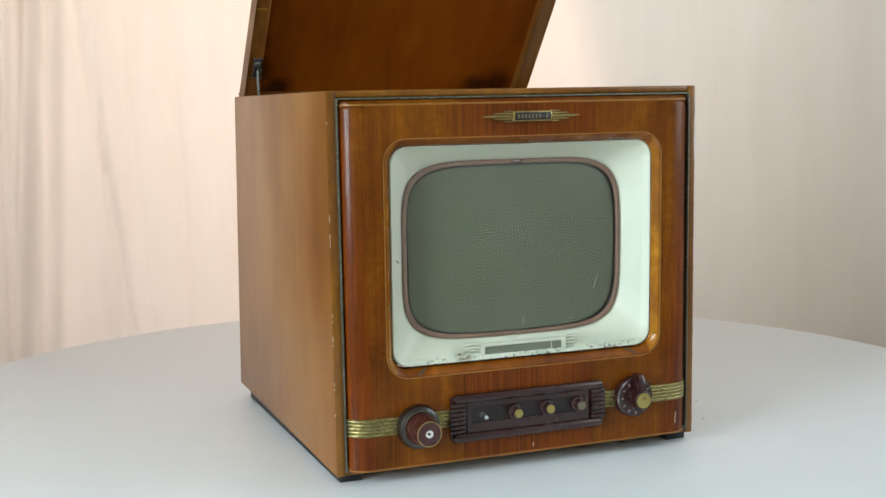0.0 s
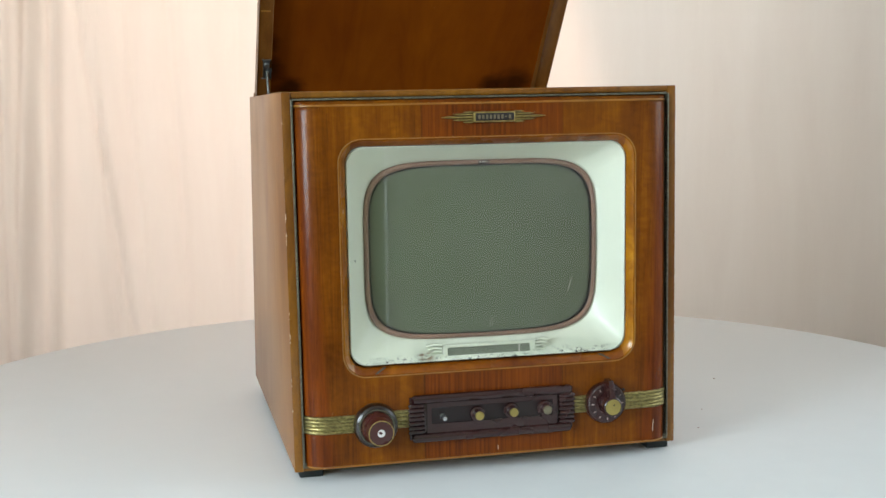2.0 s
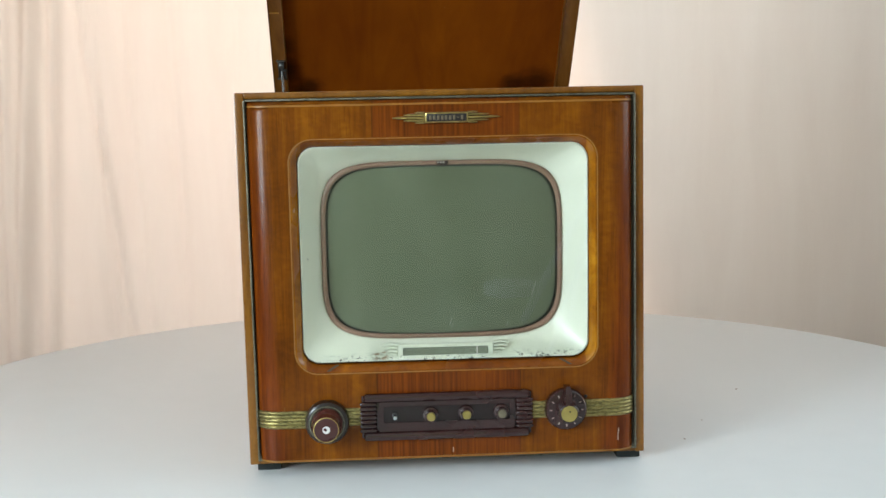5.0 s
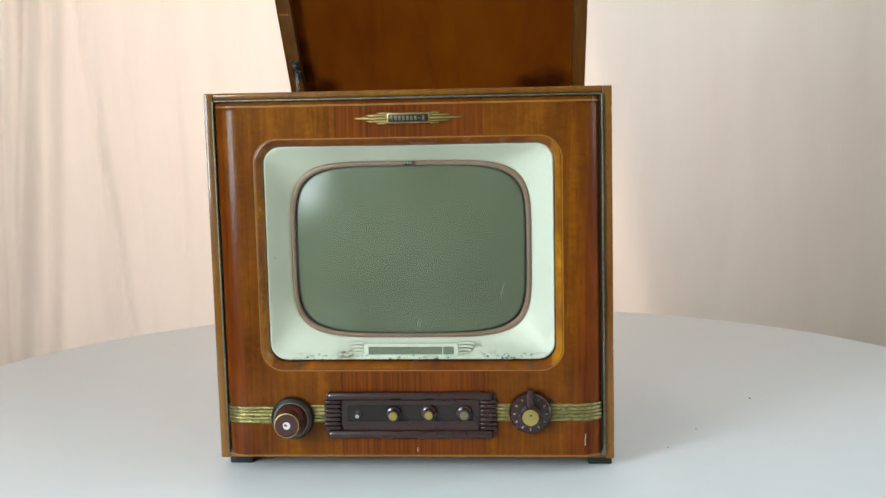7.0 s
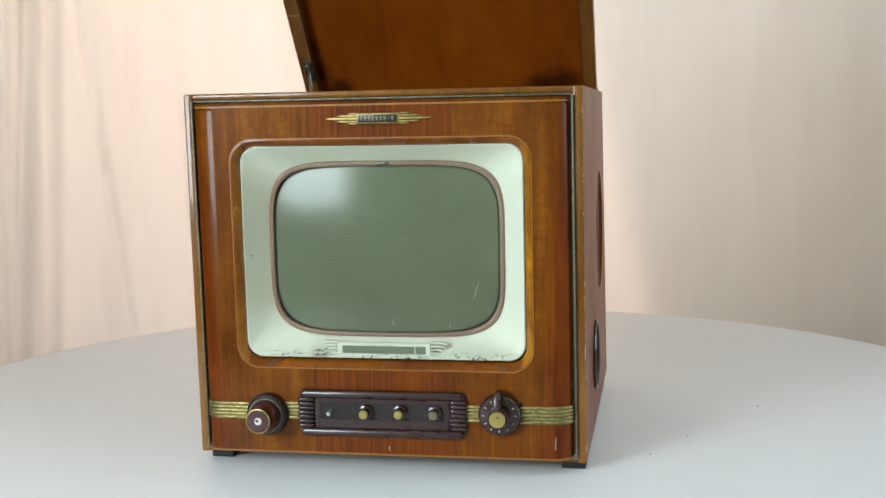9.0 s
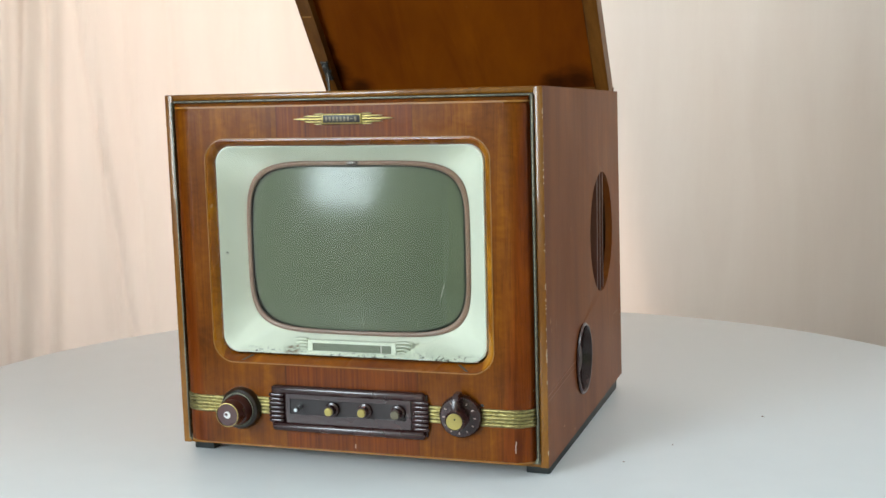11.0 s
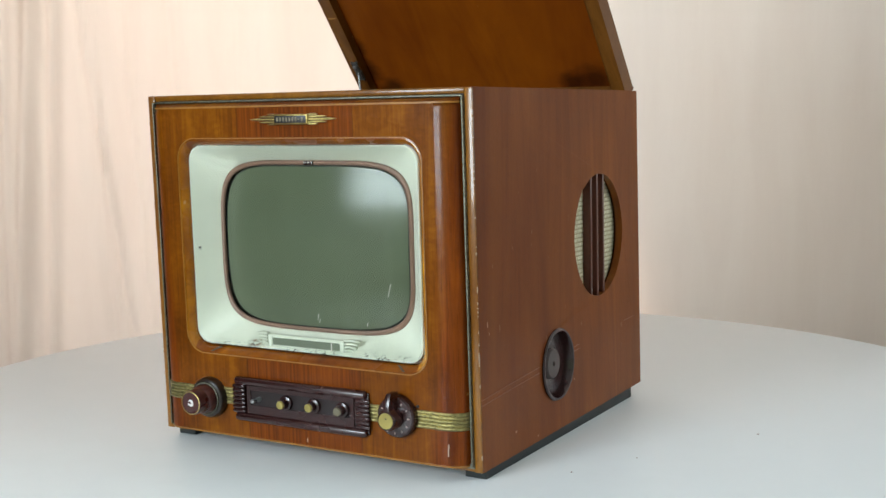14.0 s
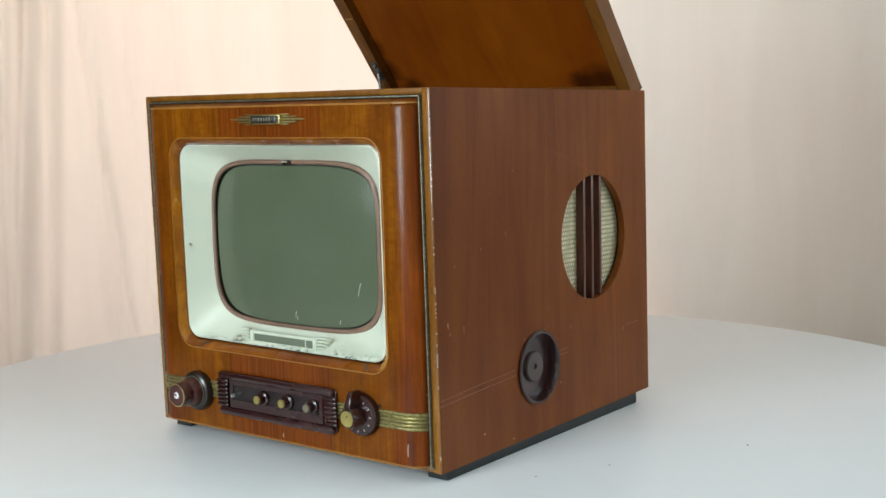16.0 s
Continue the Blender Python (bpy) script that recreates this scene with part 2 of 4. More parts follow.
M = dict(
    pane=pane_glass(),
    # the left side's colour is set paler and yellower than the right's
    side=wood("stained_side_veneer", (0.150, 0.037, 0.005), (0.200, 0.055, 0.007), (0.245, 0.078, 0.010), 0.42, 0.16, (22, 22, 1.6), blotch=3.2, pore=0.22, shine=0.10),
    side_pale=wood("pale_side_veneer", (0.265, 0.105, 0.020), (0.30, 0.122, 0.026), (0.335, 0.141, 0.032), 0.40, 0.30, (12, 12, 2.2), blotch=4.0, pore=0.12, shine=0.15),
    edge=wood("cabinet_edge", (0.17, 0.062, 0.005), (0.25, 0.100, 0.009), (0.33, 0.140, 0.016), 0.30, 0.5, (30, 20, 6), pore=0.4),
    front=front_veneer("front_veneer", (-0.1135, 0.0735)),
    bezel=wood("bezel_veneer", (0.20, 0.056, 0.002), (0.34, 0.120, 0.005), (0.50, 0.210, 0.012), 0.24, 0.4, (13, 13, 13), bands=[(-0.2035, 0.1600, (0.62, 0.42, 0.40))], blotch=9.0, pore=0.4),
    inlay=plain("pale_inlay", (0.34, 0.142, 0.016), 0.35, vary=0.3, grain=300),
    lid_inside=wood("lid_veneer", (0.170, 0.037, 0.0016), (0.208, 0.049, 0.0017), (0.245, 0.063, 0.0025), 0.45, 0.03, (14, 3, 3), blotch=5.0, shine=0.12, pore=0.06,
                    stains=STAINS),
    lid_rim=wood("lid_rim", (0.10, 0.034, 0.005), (0.15, 0.054, 0.008), (0.20, 0.077, 0.014), 0.4, 0.15, (30, 6, 6), pore=0.3),
    chip=plain("bare_wood", (0.50, 0.36, 0.24), 0.7, vary=0.3, grain=200),
    dark=plain("dark_groove", (0.06, 0.045, 0.024), 0.55, grain=120),
    bead=brass("dull_bead", (0.25, 0.235, 0.175), 0.48),
    scuff=plain("scuffed_wood", (0.36, 0.19, 0.10), 0.6, vary=0.3, grain=200),
    scratch=plain("scratched_varnish", (0.24, 0.082, 0.030), 0.45, vary=0.3, grain=200),
    shoulder=plain("dark_glass_edge", (0.050, 0.058, 0.048), 0.12, vary=0.2, grain=20),
    recess=plain("maroon_recess", (0.014, 0.006, 0.006), 0.35, vary=0.3, grain=50),
    white=plain("white_emblem", (0.78, 0.76, 0.74), 0.35, vary=0.1, grain=200),
    rubber=plain("black_runner", (0.012, 0.016, 0.015), 0.6, grain=80),
    mask=mask_paint(),
    ring=plain("copper_ring", (0.27, 0.15, 0.105), 0.42, vary=0.25, grain=90),
    tube=screen_glass(),
    bakelite=plain("maroon_bakelite", (0.032, 0.0085, 0.008), 0.22, vary=0.35, grain=50, coat=0.25),
    dark_bakelite=plain("brown_black_bakelite", (0.018, 0.010, 0.007), 0.28, vary=0.35, grain=50, coat=0.2),
    bakelite_face=plain("red_bakelite", (0.060, 0.012, 0.010), 0.25, vary=0.25, grain=60, coat=0.3),
    hub=plain("worn_bakelite", (0.075, 0.052, 0.045), 0.4, vary=0.3, grain=60),
    black=plain("black_recess", (0.012, 0.008, 0.009), 0.4, grain=60),
    gold=brass("worn_gold", (0.62, 0.47, 0.17), 0.32),
    band=brass("gilt_band", (0.42, 0.35, 0.14), 0.34, 0.8),
    cap=plain("gilt_cap", (0.42, 0.33, 0.10), 0.38, metal=0.6, vary=0.3, grain=160),
    grey_cap=plain("worn_cap", (0.17, 0.14, 0.085), 0.45, vary=0.35, grain=160),
    iron=plain("dull_iron", (0.16, 0.16, 0.155), 0.42, metal=0.7, vary=0.3, grain=120),
    steel=plain("steel", (0.55, 0.57, 0.57), 0.25, metal=0.9, vary=0.2, grain=120),
    pale=plain("pale_mark", (0.62, 0.56, 0.52), 0.4, vary=0.2, grain=200),
    name=plain("name_relief", (0.20, 0.165, 0.11), 0.45, metal=0.4, vary=0.3, grain=200),
    mark=plain("dial_mark", (0.42, 0.34, 0.31), 0.5, vary=0.3, grain=200),
    scale=plain("scale_glass", (0.19, 0.21, 0.155), 0.12, vary=0.2, grain=40, coat=0.4),
    weave=speaker_weave(),
    slat=plain("slat_lacquer", (0.10, 0.026, 0.014), 0.3, vary=0.3, grain=50, coat=0.2),
    cloth=cloth(),
    fold_dimmer=cloth("fold_dimmer_cloth", 0.36, ((0.62, 0.66, 0.62), (0.56, 0.60, 0.56))),
    shade_muslin=cloth("pale_blue_shade_muslin", 0.90, ((0.72, 0.83, 0.90), (0.70, 0.81, 0.88))),
    table=plain("white_laminate", (0.722, 0.742, 0.750), 0.36, vary=0.035, grain=4.0, bump=0.03),
    table_edge=plain("table_edge_white", (0.70, 0.70, 0.69), 0.45, vary=0.06, grain=10),
    wall=plain("white_plaster", (0.82, 0.81, 0.78), 0.85, vary=0.06, grain=8),
    floor=wood("floor_boards", (0.12, 0.075, 0.04), (0.20, 0.13, 0.075), (0.27, 0.18, 0.11), 0.45, 0.1, (20, 2, 20)),
    speck=plain("dust_speck", (0.42, 0.32, 0.28), 0.8, vary=0.2),
    board=plain("grey_board", (0.82, 0.82, 0.82), 0.7, vary=0.08, grain=10),
    window=plain("window_paint", (0.78, 0.78, 0.76), 0.4, vary=0.05, grain=20),
    dimming_drape=plain("brown_dimming_drape", (0.085, 0.07, 0.05), 0.9, vary=0.3, grain=12),
    drape=plain("green_bounce_drape", (0.70, 0.75, 0.54), 0.9, vary=0.3, grain=12),
)


# ---------------------------------------------------------------- mesh tools
def finish(name, bm, material, parent=None, label="", smooth=30):
    bmesh.ops.recalc_face_normals(bm, faces=bm.faces[:])
    me = bpy.data.meshes.new(name)
    limit = radians(smooth)
    for f in bm.faces:
        f.smooth = True
    for e in bm.edges:
        e.smooth = len(e.link_faces) == 2 and e.calc_face_angle(0) < limit
    bm.to_mesh(me)
    bm.free()
    me.materials.append(material)
    ob = new(name, me)
    if parent:
        ob.parent = parent
    if label:
        ob["label"] = label
    return ob


def settle(co):
    """The old cabinet stands a little out of square: its front leans forward, its sides splay."""
    k = co.x + 0.022
    h = co.z - 0.262
    lead = 1.0 if co.y < 0 else 0.3
    x = co.x - 0.0095 * h * lead * min(1.0, (k / 0.25) ** 2) - 0.013 * h * (k / 0.25) * max(0.0, co.y) / 0.217
    y = co.y - 0.0175 * h * lead + (0.010 * k * -co.y / 0.337 if co.y < 0 else -0.02 * min(k, 0) * co.y / 0.217)
    z = co.z + 0.003 * max(0.0, k / 0.26) * max(0.0, h / 0.23) * min(1.0, max(0.0, (0.217 - co.y) / 0.55))
    if h < -0.2:
        z += 0.0065 * (-0.2 - h) / 0.054 * max(0.0, co.y - Y0) / 0.554 * (1.0 if co.z > 0.004 else 0.0)
    return Vector((x, y, z))


def set_part(name, bm, material, parent, label="", smooth=30):
    """A part of the cabinet, out of square like the whole of it."""
    for v in bm.verts:
        v.co = settle(v.co)
    return part(name, bm, material, parent, label, smooth)


def part(name, bm, material, parent, label="", smooth=30):
    return finish(name, bm, material, parent, label, smooth)


def box(x0, x1, y0, y1, z0, z1, bevel=0.0, bm=None, m=None, segments=2):
    out = bm or bmesh.new()
    piece = bmesh.ops.create_cube(out, size=1.0)["verts"]
    for v in piece:
        v.co = Vector(((x0 + x1) / 2 + v.co.x * (x1 - x0), (y0 + y1) / 2 + v.co.y * (y1 - y0), (z0 + z1) / 2 + v.co.z * (z1 - z0)))
    if m:
        for v in piece:
            v.co = m @ v.co
    if bevel:
        edges = list({e for v in piece for e in v.link_edges})
        bmesh.ops.bevel(out, geom=edges, offset=bevel, segments=segments, affect="EDGES", profile=0.5)
    return out


def loft(loops, close_first=False, close_last=False, bm=None, cyclic=True):
    """Skin over loops of equal length."""
    out = bm or bmesh.new()
    rows = [[out.verts.new(p) for p in loop] for loop in loops]
    n = len(rows[0])
    for a, b in zip(rows, rows[1:]):
        for i in range(n if cyclic else n - 1):
            j = (i + 1) % n
            out.faces.new((a[i], a[j], b[j], b[i]))
    if close_first:
        out.faces.new(rows[0])
    if close_last:
        out.faces.new(rows[-1])
    return out


def lathe(profile, m=None, seg=40, bm=None, wobble=None):
    """Turn (radius, height) about z, then move by m. A radius of 0 ends the skin in a cap."""
    m = m or Matrix.Identity(4)
    loops = []
    for r, h in profile:
        r = max(r, 1e-5)
        loops.append([m @ Vector((math.cos(a) * r * (wobble(i) if wobble and r > 0.001 else 1), math.sin(a) * r * (wobble(i) if wobble and r > 0.001 else 1), h))
                      for i, a in ((i, math.tau * i / seg) for i in range(seg))])
    return loft(loops, True, True, bm)


def rounded_rect(x0, x1, z0, z1, r, y, steps=10):
    pts = []
    for cx, cz, start in ((x1 - r, z1 - r, 0), (x0 + r, z1 - r, 90), (x0 + r, z0 + r, 180), (x1 - r, z0 + r, 270)):
        for i in range(steps + 1):
            a = radians(start + 90 * i / steps)
            pts.append(Vector((cx + r * math.cos(a), y, cz + r * math.sin(a))))
    return pts


def barrel(cx, cz, a, b, power, y, angles):
    """A bulging rectangle, one point for each angle."""
    pts = []
    for t in angles:
        c, s = math.cos(t), math.sin(t)
        k = (abs(c / a) ** power + abs(s / b) ** power) ** (-1 / power)
        pts.append(Vector((cx + k * c, y, cz + k * s)))
    return pts


def plate(outer, holes, thick):
    """A flat board in the x-z plane with holes; its front is at the outlines' y, its back `thick` behind."""
    from mathutils.geometry import tessellate_polygon
    loops = [outer, *holes]
    flat = [Vector((p.x, p.z, 0)) for loop in loops for p in loop]
    tris = tessellate_polygon([[Vector((p.x, p.z, 0)) for p in loop] for loop in loops])
    bm = bmesh.new()
    y = outer[0].y
    front = [bm.verts.new((p.x, y, p.y)) for p in flat]
    back = [bm.verts.new((p.x, y + thick, p.y)) for p in flat]
    for t in tris:
        bm.faces.new([front[i] for i in t])
        bm.faces.new([back[i] for i in reversed(t)])
    at = 0
    for loop in loops:
        n = len(loop)
        for i in range(n):
            a, b = at + i, at + (i + 1) % n
            bm.faces.new((front[a], front[b], back[b], back[a]))
        at += n
    return bm


def turned(bm, m):
    bmesh.ops.transform(bm, matrix=m, verts=bm.verts[:])
    return bm


def facing(x, y, z):
    """Axis z of a lathe turned to point out of the front (towards -y)."""
    return Matrix.Translation((x, y, z)) @ Matrix.Rotation(radians(90), 4, "X")


# ---------------------------------------------------------------- the room
def room():
    bm = box(-2.6, 2.6, -3.9, 2.75, -0.1, 0.0)
    tagged(finish("floor", bm, M["floor"]), "brown wooden board floor of the room", "floor", kind="structure")
    bm = box(-2.6, 2.6, -3.9, 2.0, 2.7, 2.8)
    tagged(finish("ceiling", bm, M["wall"]), "plain white plastered ceiling", "ceiling", kind="structure")
    # walls: (name, pieces)
    side = [(-2.5, -2.35, -3.8, -3.4, 0, 2.7), (-2.5, -2.35, -2.0, 1.9, 0, 2.7), (-2.5, -2.35, -3.4, -2.0, 0, 1.17), (-2.5, -2.35, -3.4, -2.0, 2.6, 2.7)]
    back = [(-2.35, -2.0, 1.8, 1.95, 0, 2.7), (1.9, 2.35, 1.8, 1.95, 0, 2.7), (-2.0, 1.9, 1.8, 1.95, 0, 0.6), (-2.0, 1.9, 1.8, 1.95, 2.6, 2.7)]
    for name, pieces, label in (("wall_west", side, "white plastered wall with a window opening"),
                                ("wall_north", back, "white plastered wall with a window behind cloth"),
                                ("wall_east", [(2.35, 2.5, -3.8, -1.05, 0, 2.7), (2.35, 2.5, 0.35, 1.95, 0, 2.7), (2.35, 2.5, -1.05, 0.35, 0, 1.25), (2.35, 2.5, -1.05, 0.35, 2.6, 2.7)], "white plastered wall with a window opening"),
                                ("wall_south", [(-2.5, 2.5, -3.95, -3.8, 0, 2.7)], "plain white plastered wall")):
        bm = bmesh.new()
        for p in pieces:
            box(*p, bm=bm)
        tagged(finish(name, bm, M["wall"]), label, "wall", kind="structure")
    # frame of the side window
    frame_ob = finish("window_1", box(-2.28, -2.24, -3.4, -3.34, 1.17, 2.6, 0.004), M["window"])
    tagged(frame_ob, "white painted window frame with glazing bars", "window", kind="structure")
    for y0, y1, z0, z1 in ((-2.06, -2.00, 1.17, 2.6), (-3.34, -2.06, 1.17, 1.22), (-3.34, -2.06, 2.54, 2.6), (-2.83, -2.78, 1.22, 2.54), (-2.78, -2.06, 2.16, 2.2)):
        part("glazing_bar", box(-2.28, -2.24, y0, y1, z0, z1, 0.004), M["window"], frame_ob)

    # unseen east window, made up to frame the fill lamp
    frame_ob = finish("fill_window", box(2.26, 2.30, -1.05, -0.99, 1.25, 2.6, 0.004), M["window"])
    tagged(frame_ob, "white painted window frame with glazing bars", "window", kind="structure")
    for y0, y1, z0, z1 in ((0.29, 0.35, 1.25, 2.6), (-0.99, 0.29, 1.25, 1.31), (-0.99, 0.29, 2.54, 2.6), (-0.37, -0.32, 1.31, 2.54)):
        part("glazing_bar", box(2.26, 2.30, y0, y1, z0, z1, 0.004), M["window"], frame_ob)
    # pale green drape on the wall behind the camera, added to brighten reflections
    bm = bmesh.new()
    rows = [[bm.verts.new((-2.2 + 3.75 * i / 150, -3.62 + 0.12 * noise.noise((i * 0.045 + z * 0.9, z * 0.6, 0.4)) + 0.05 * noise.noise((i * 0.16 + z * 2.2, z * 0.8, 5.0)), z)) for i in range(151)] for z in (0.05 + 2.55 * k / 24 for k in range(25))]
    for a, b in zip(rows, rows[1:]):
        for i in range(150):
            bm.faces.new((a[i], a[i + 1], b[i + 1], b[i]))
    tagged(finish("drape", bm, M["drape"], smooth=70), "pale green folded drape, added unseen to brighten reflections", "drape", kind="structure")
    # dark drape on the west wall, added unseen to dim reflections from that side
    bm = bmesh.new()
    rows = [[bm.verts.new((-2.28 + 0.03 * math.sin(i * 0.9) + 0.015 * math.sin(i * 0.37), -1.92 + 3.24 * i / 130, z)) for i in range(131)] for z in (0.05, 0.9, 1.8, 2.6)]
    for a, b in zip(rows, rows[1:]):
        for i in range(130):
            bm.faces.new((a[i], a[i + 1], b[i + 1], b[i]))
    tagged(finish("drape", bm, M["dimming_drape"], smooth=70), "dark brown folded drape, added unseen to dim reflections", "drape", kind="structure")


# hanging cloth: runs along the back and swings forward on the right
def cloth_point(u, z):
    """u: metres along the cloth from its left end."""
    x0, back, turn_x, r = -2.3, 1.45, 0.78, 0.75
    run = turn_x - x0
    if u < run:
        p, n = Vector((x0 + u, back, z)), Vector((0, -1, 0))
    else:
        a = min((u - run) / r, radians(78))
        rest = max(0.0, (u - run) - r * radians(78))
        p = Vector((turn_x + r * math.sin(a), back - r * (1 - math.cos(a)), z)) + Vector((math.cos(a), -math.sin(a), 0)) * rest
        n = Vector((-math.sin(a), -math.cos(a), 0))
    left = 1 / (1 + math.exp((p.x - 0.1) * 4))
    h = z - TABLE
    d = 0.012 * noise.noise((u * 3.2 + h * 0.35, h * 0.5, 3.1)) + 0.006 * noise.noise((u * 11 + h * 0.8, h * 0.9, 7.7)) * (0.3 + left) + 0.0022 * noise.noise((u * 27 + h * 1.5, h * 2.4, 1.3)) * (0.4 + left)
    # pressed pleats, slanting as they fall
    for at, lean, width, depth in ((-1.115, 0.075, 0.022, 0.040), (-1.05, 0.05, 0.016, 0.026), (-0.985, -0.130, 0.009, 0.018), (-1.19, 0.02, 0.012, 0.018), (-0.955, -0.05, 0.006, 0.008), (-0.87, -0.06, 0.007, 0.008),
                                   (-0.74, -0.04, 0.008, 0.007), (-0.62, -0.05, 0.02, 0.006), (-0.55, 0.03, 0.007, 0.004), (-0.40, -0.06, 0.02, 0.005)):
        d += depth * math.exp(-((p.x - at + lean * (0.75 - h) ) / width) ** 2)
    return p + n * d


def hanging_cloth():
    us = np.linspace(0, 4.9, 560)
    zs = np.linspace(0.25, 2.35, 60)
    bm = bmesh.new()
    rows = [[bm.verts.new(cloth_point(float(u), float(z))) for u in us] for z in zs]
    for a, b in zip(rows, rows[1:]):
        for i in range(len(us) - 1):
            bm.faces.new((a[i], a[i + 1], b[i + 1], b[i]))
    ob = finish("backdrop_cloth", bm, M["cloth"], smooth=80)
    tagged(ob, "creased white cotton cloth hung as a backdrop, daylight behind it", "backdrop cloth", kind="structure")
    # strips added behind to dim the folds, like doubled cloth at the gathered end
    for top, bottom, w in ((-1.100, -1.208, 0.034), (-1.095, -1.143, 0.024), (-1.245, -1.260, 0.03), (-1.060, -0.872, 0.009), (-0.99, -0.955, 0.010), (-0.915, -0.83, 0.004), (-0.785, -0.735, 0.005)):
        bm = bmesh.new()
        rows = []
        for i in range(13):
            k = i / 12
            x = bottom + (top - bottom) * k
            rows.append([bm.verts.new((x + w * (j / 4 - 0.5), 1.53 + 0.012 * math.sin(j * 2.1), 0.4 + 1.6 * k)) for j in range(5)])
        for a, b in zip(rows, rows[1:]):
            for j in range(4):
                bm.faces.new((a[j], a[j + 1], b[j + 1], b[j]))
        part("fold_strip", bm, M["fold_dimmer"], ob, smooth=80)
    # made-up bluish sheet behind: its slanting edge puts a shadow on the cloth's right
    bm = bmesh.new()
    rows = []
    for i in range(17):
        z = 0.4 + 1.85 * i / 16
        edge = 0.590 - 0.235 * (z - 0.65) / 0.9
        rows.append([bm.verts.new((edge + (1.75 - edge) * j / 6, 1.515 + 0.006 * math.sin(j * 1.7 + i * 0.3), z)) for j in range(7)])
    for a, b in zip(rows, rows[1:]):
        for j in range(6):
            bm.faces.new((a[j], a[j + 1], b[j + 1], b[j]))
    part("shade_sheet", bm, M["shade_muslin"], ob, "unseen bluish sheet whose slanting edge shades the cloth", smooth=80)
    rail = finish("curtain_rail", lathe([(0.012, 0), (0.012, 4.3)], Matrix.Translation((-2.34, 1.46, 2.36)) @ Matrix.Rotation(radians(90), 4, "Y"), 16), M["steel"])
    tagged(rail, "thin steel rail that carries the cloth", "curtain rail", kind="structure")


# ---------------------------------------------------------------- the turntable
def turntable():
    base = new("turntable")
    base.location = (0, 0, TABLE)
    tagged(base, "round white laminate table top that turns slowly", "table")
    m = Matrix.Translation((0.015, 0.017, 0))
    R = 0.928
    top = part("tabletop", lathe([(0, 0), (R - 0.004, 0), (R - 0.001, -0.0012), (R, -0.004), (R, -0.022), (R - 0.003, -0.025), (0, -0.025)], m, 160), M["table"], base)
    part("pedestal", lathe([(0, -0.025), (0.16, -0.025), (0.16, -0.04), (0.05, -0.06), (0.045, -0.70), (0.30, -0.735), (0.31, -0.75), (0, -0.75)], None, 48), M["table_edge"], base)
    for x, y, s in ((0.4858, 0.0499, 0.0018), (0.3743, -0.1397, 0.0013), (0.322, -0.239, 0.0015)):
        part("speck", lathe([(0, 0), (s, 0.0), (s * 0.8, s * 0.5), (0, s * 0.6)], Matrix.Translation((x, y, 0.0002)), 7), M["speck"], top)
    return base


# ---------------------------------------------------------------- the television
# its space: x to the right along the front, y to the back, z up from just over the table; the origin is the turntable's axis
X0, X1, Y0, Y1, ZB, ZT = -0.2832, 0.2392, -0.337, 0.217, 0.0082, 0.4915
FACE = -0.3575                    # front of the veneered panel


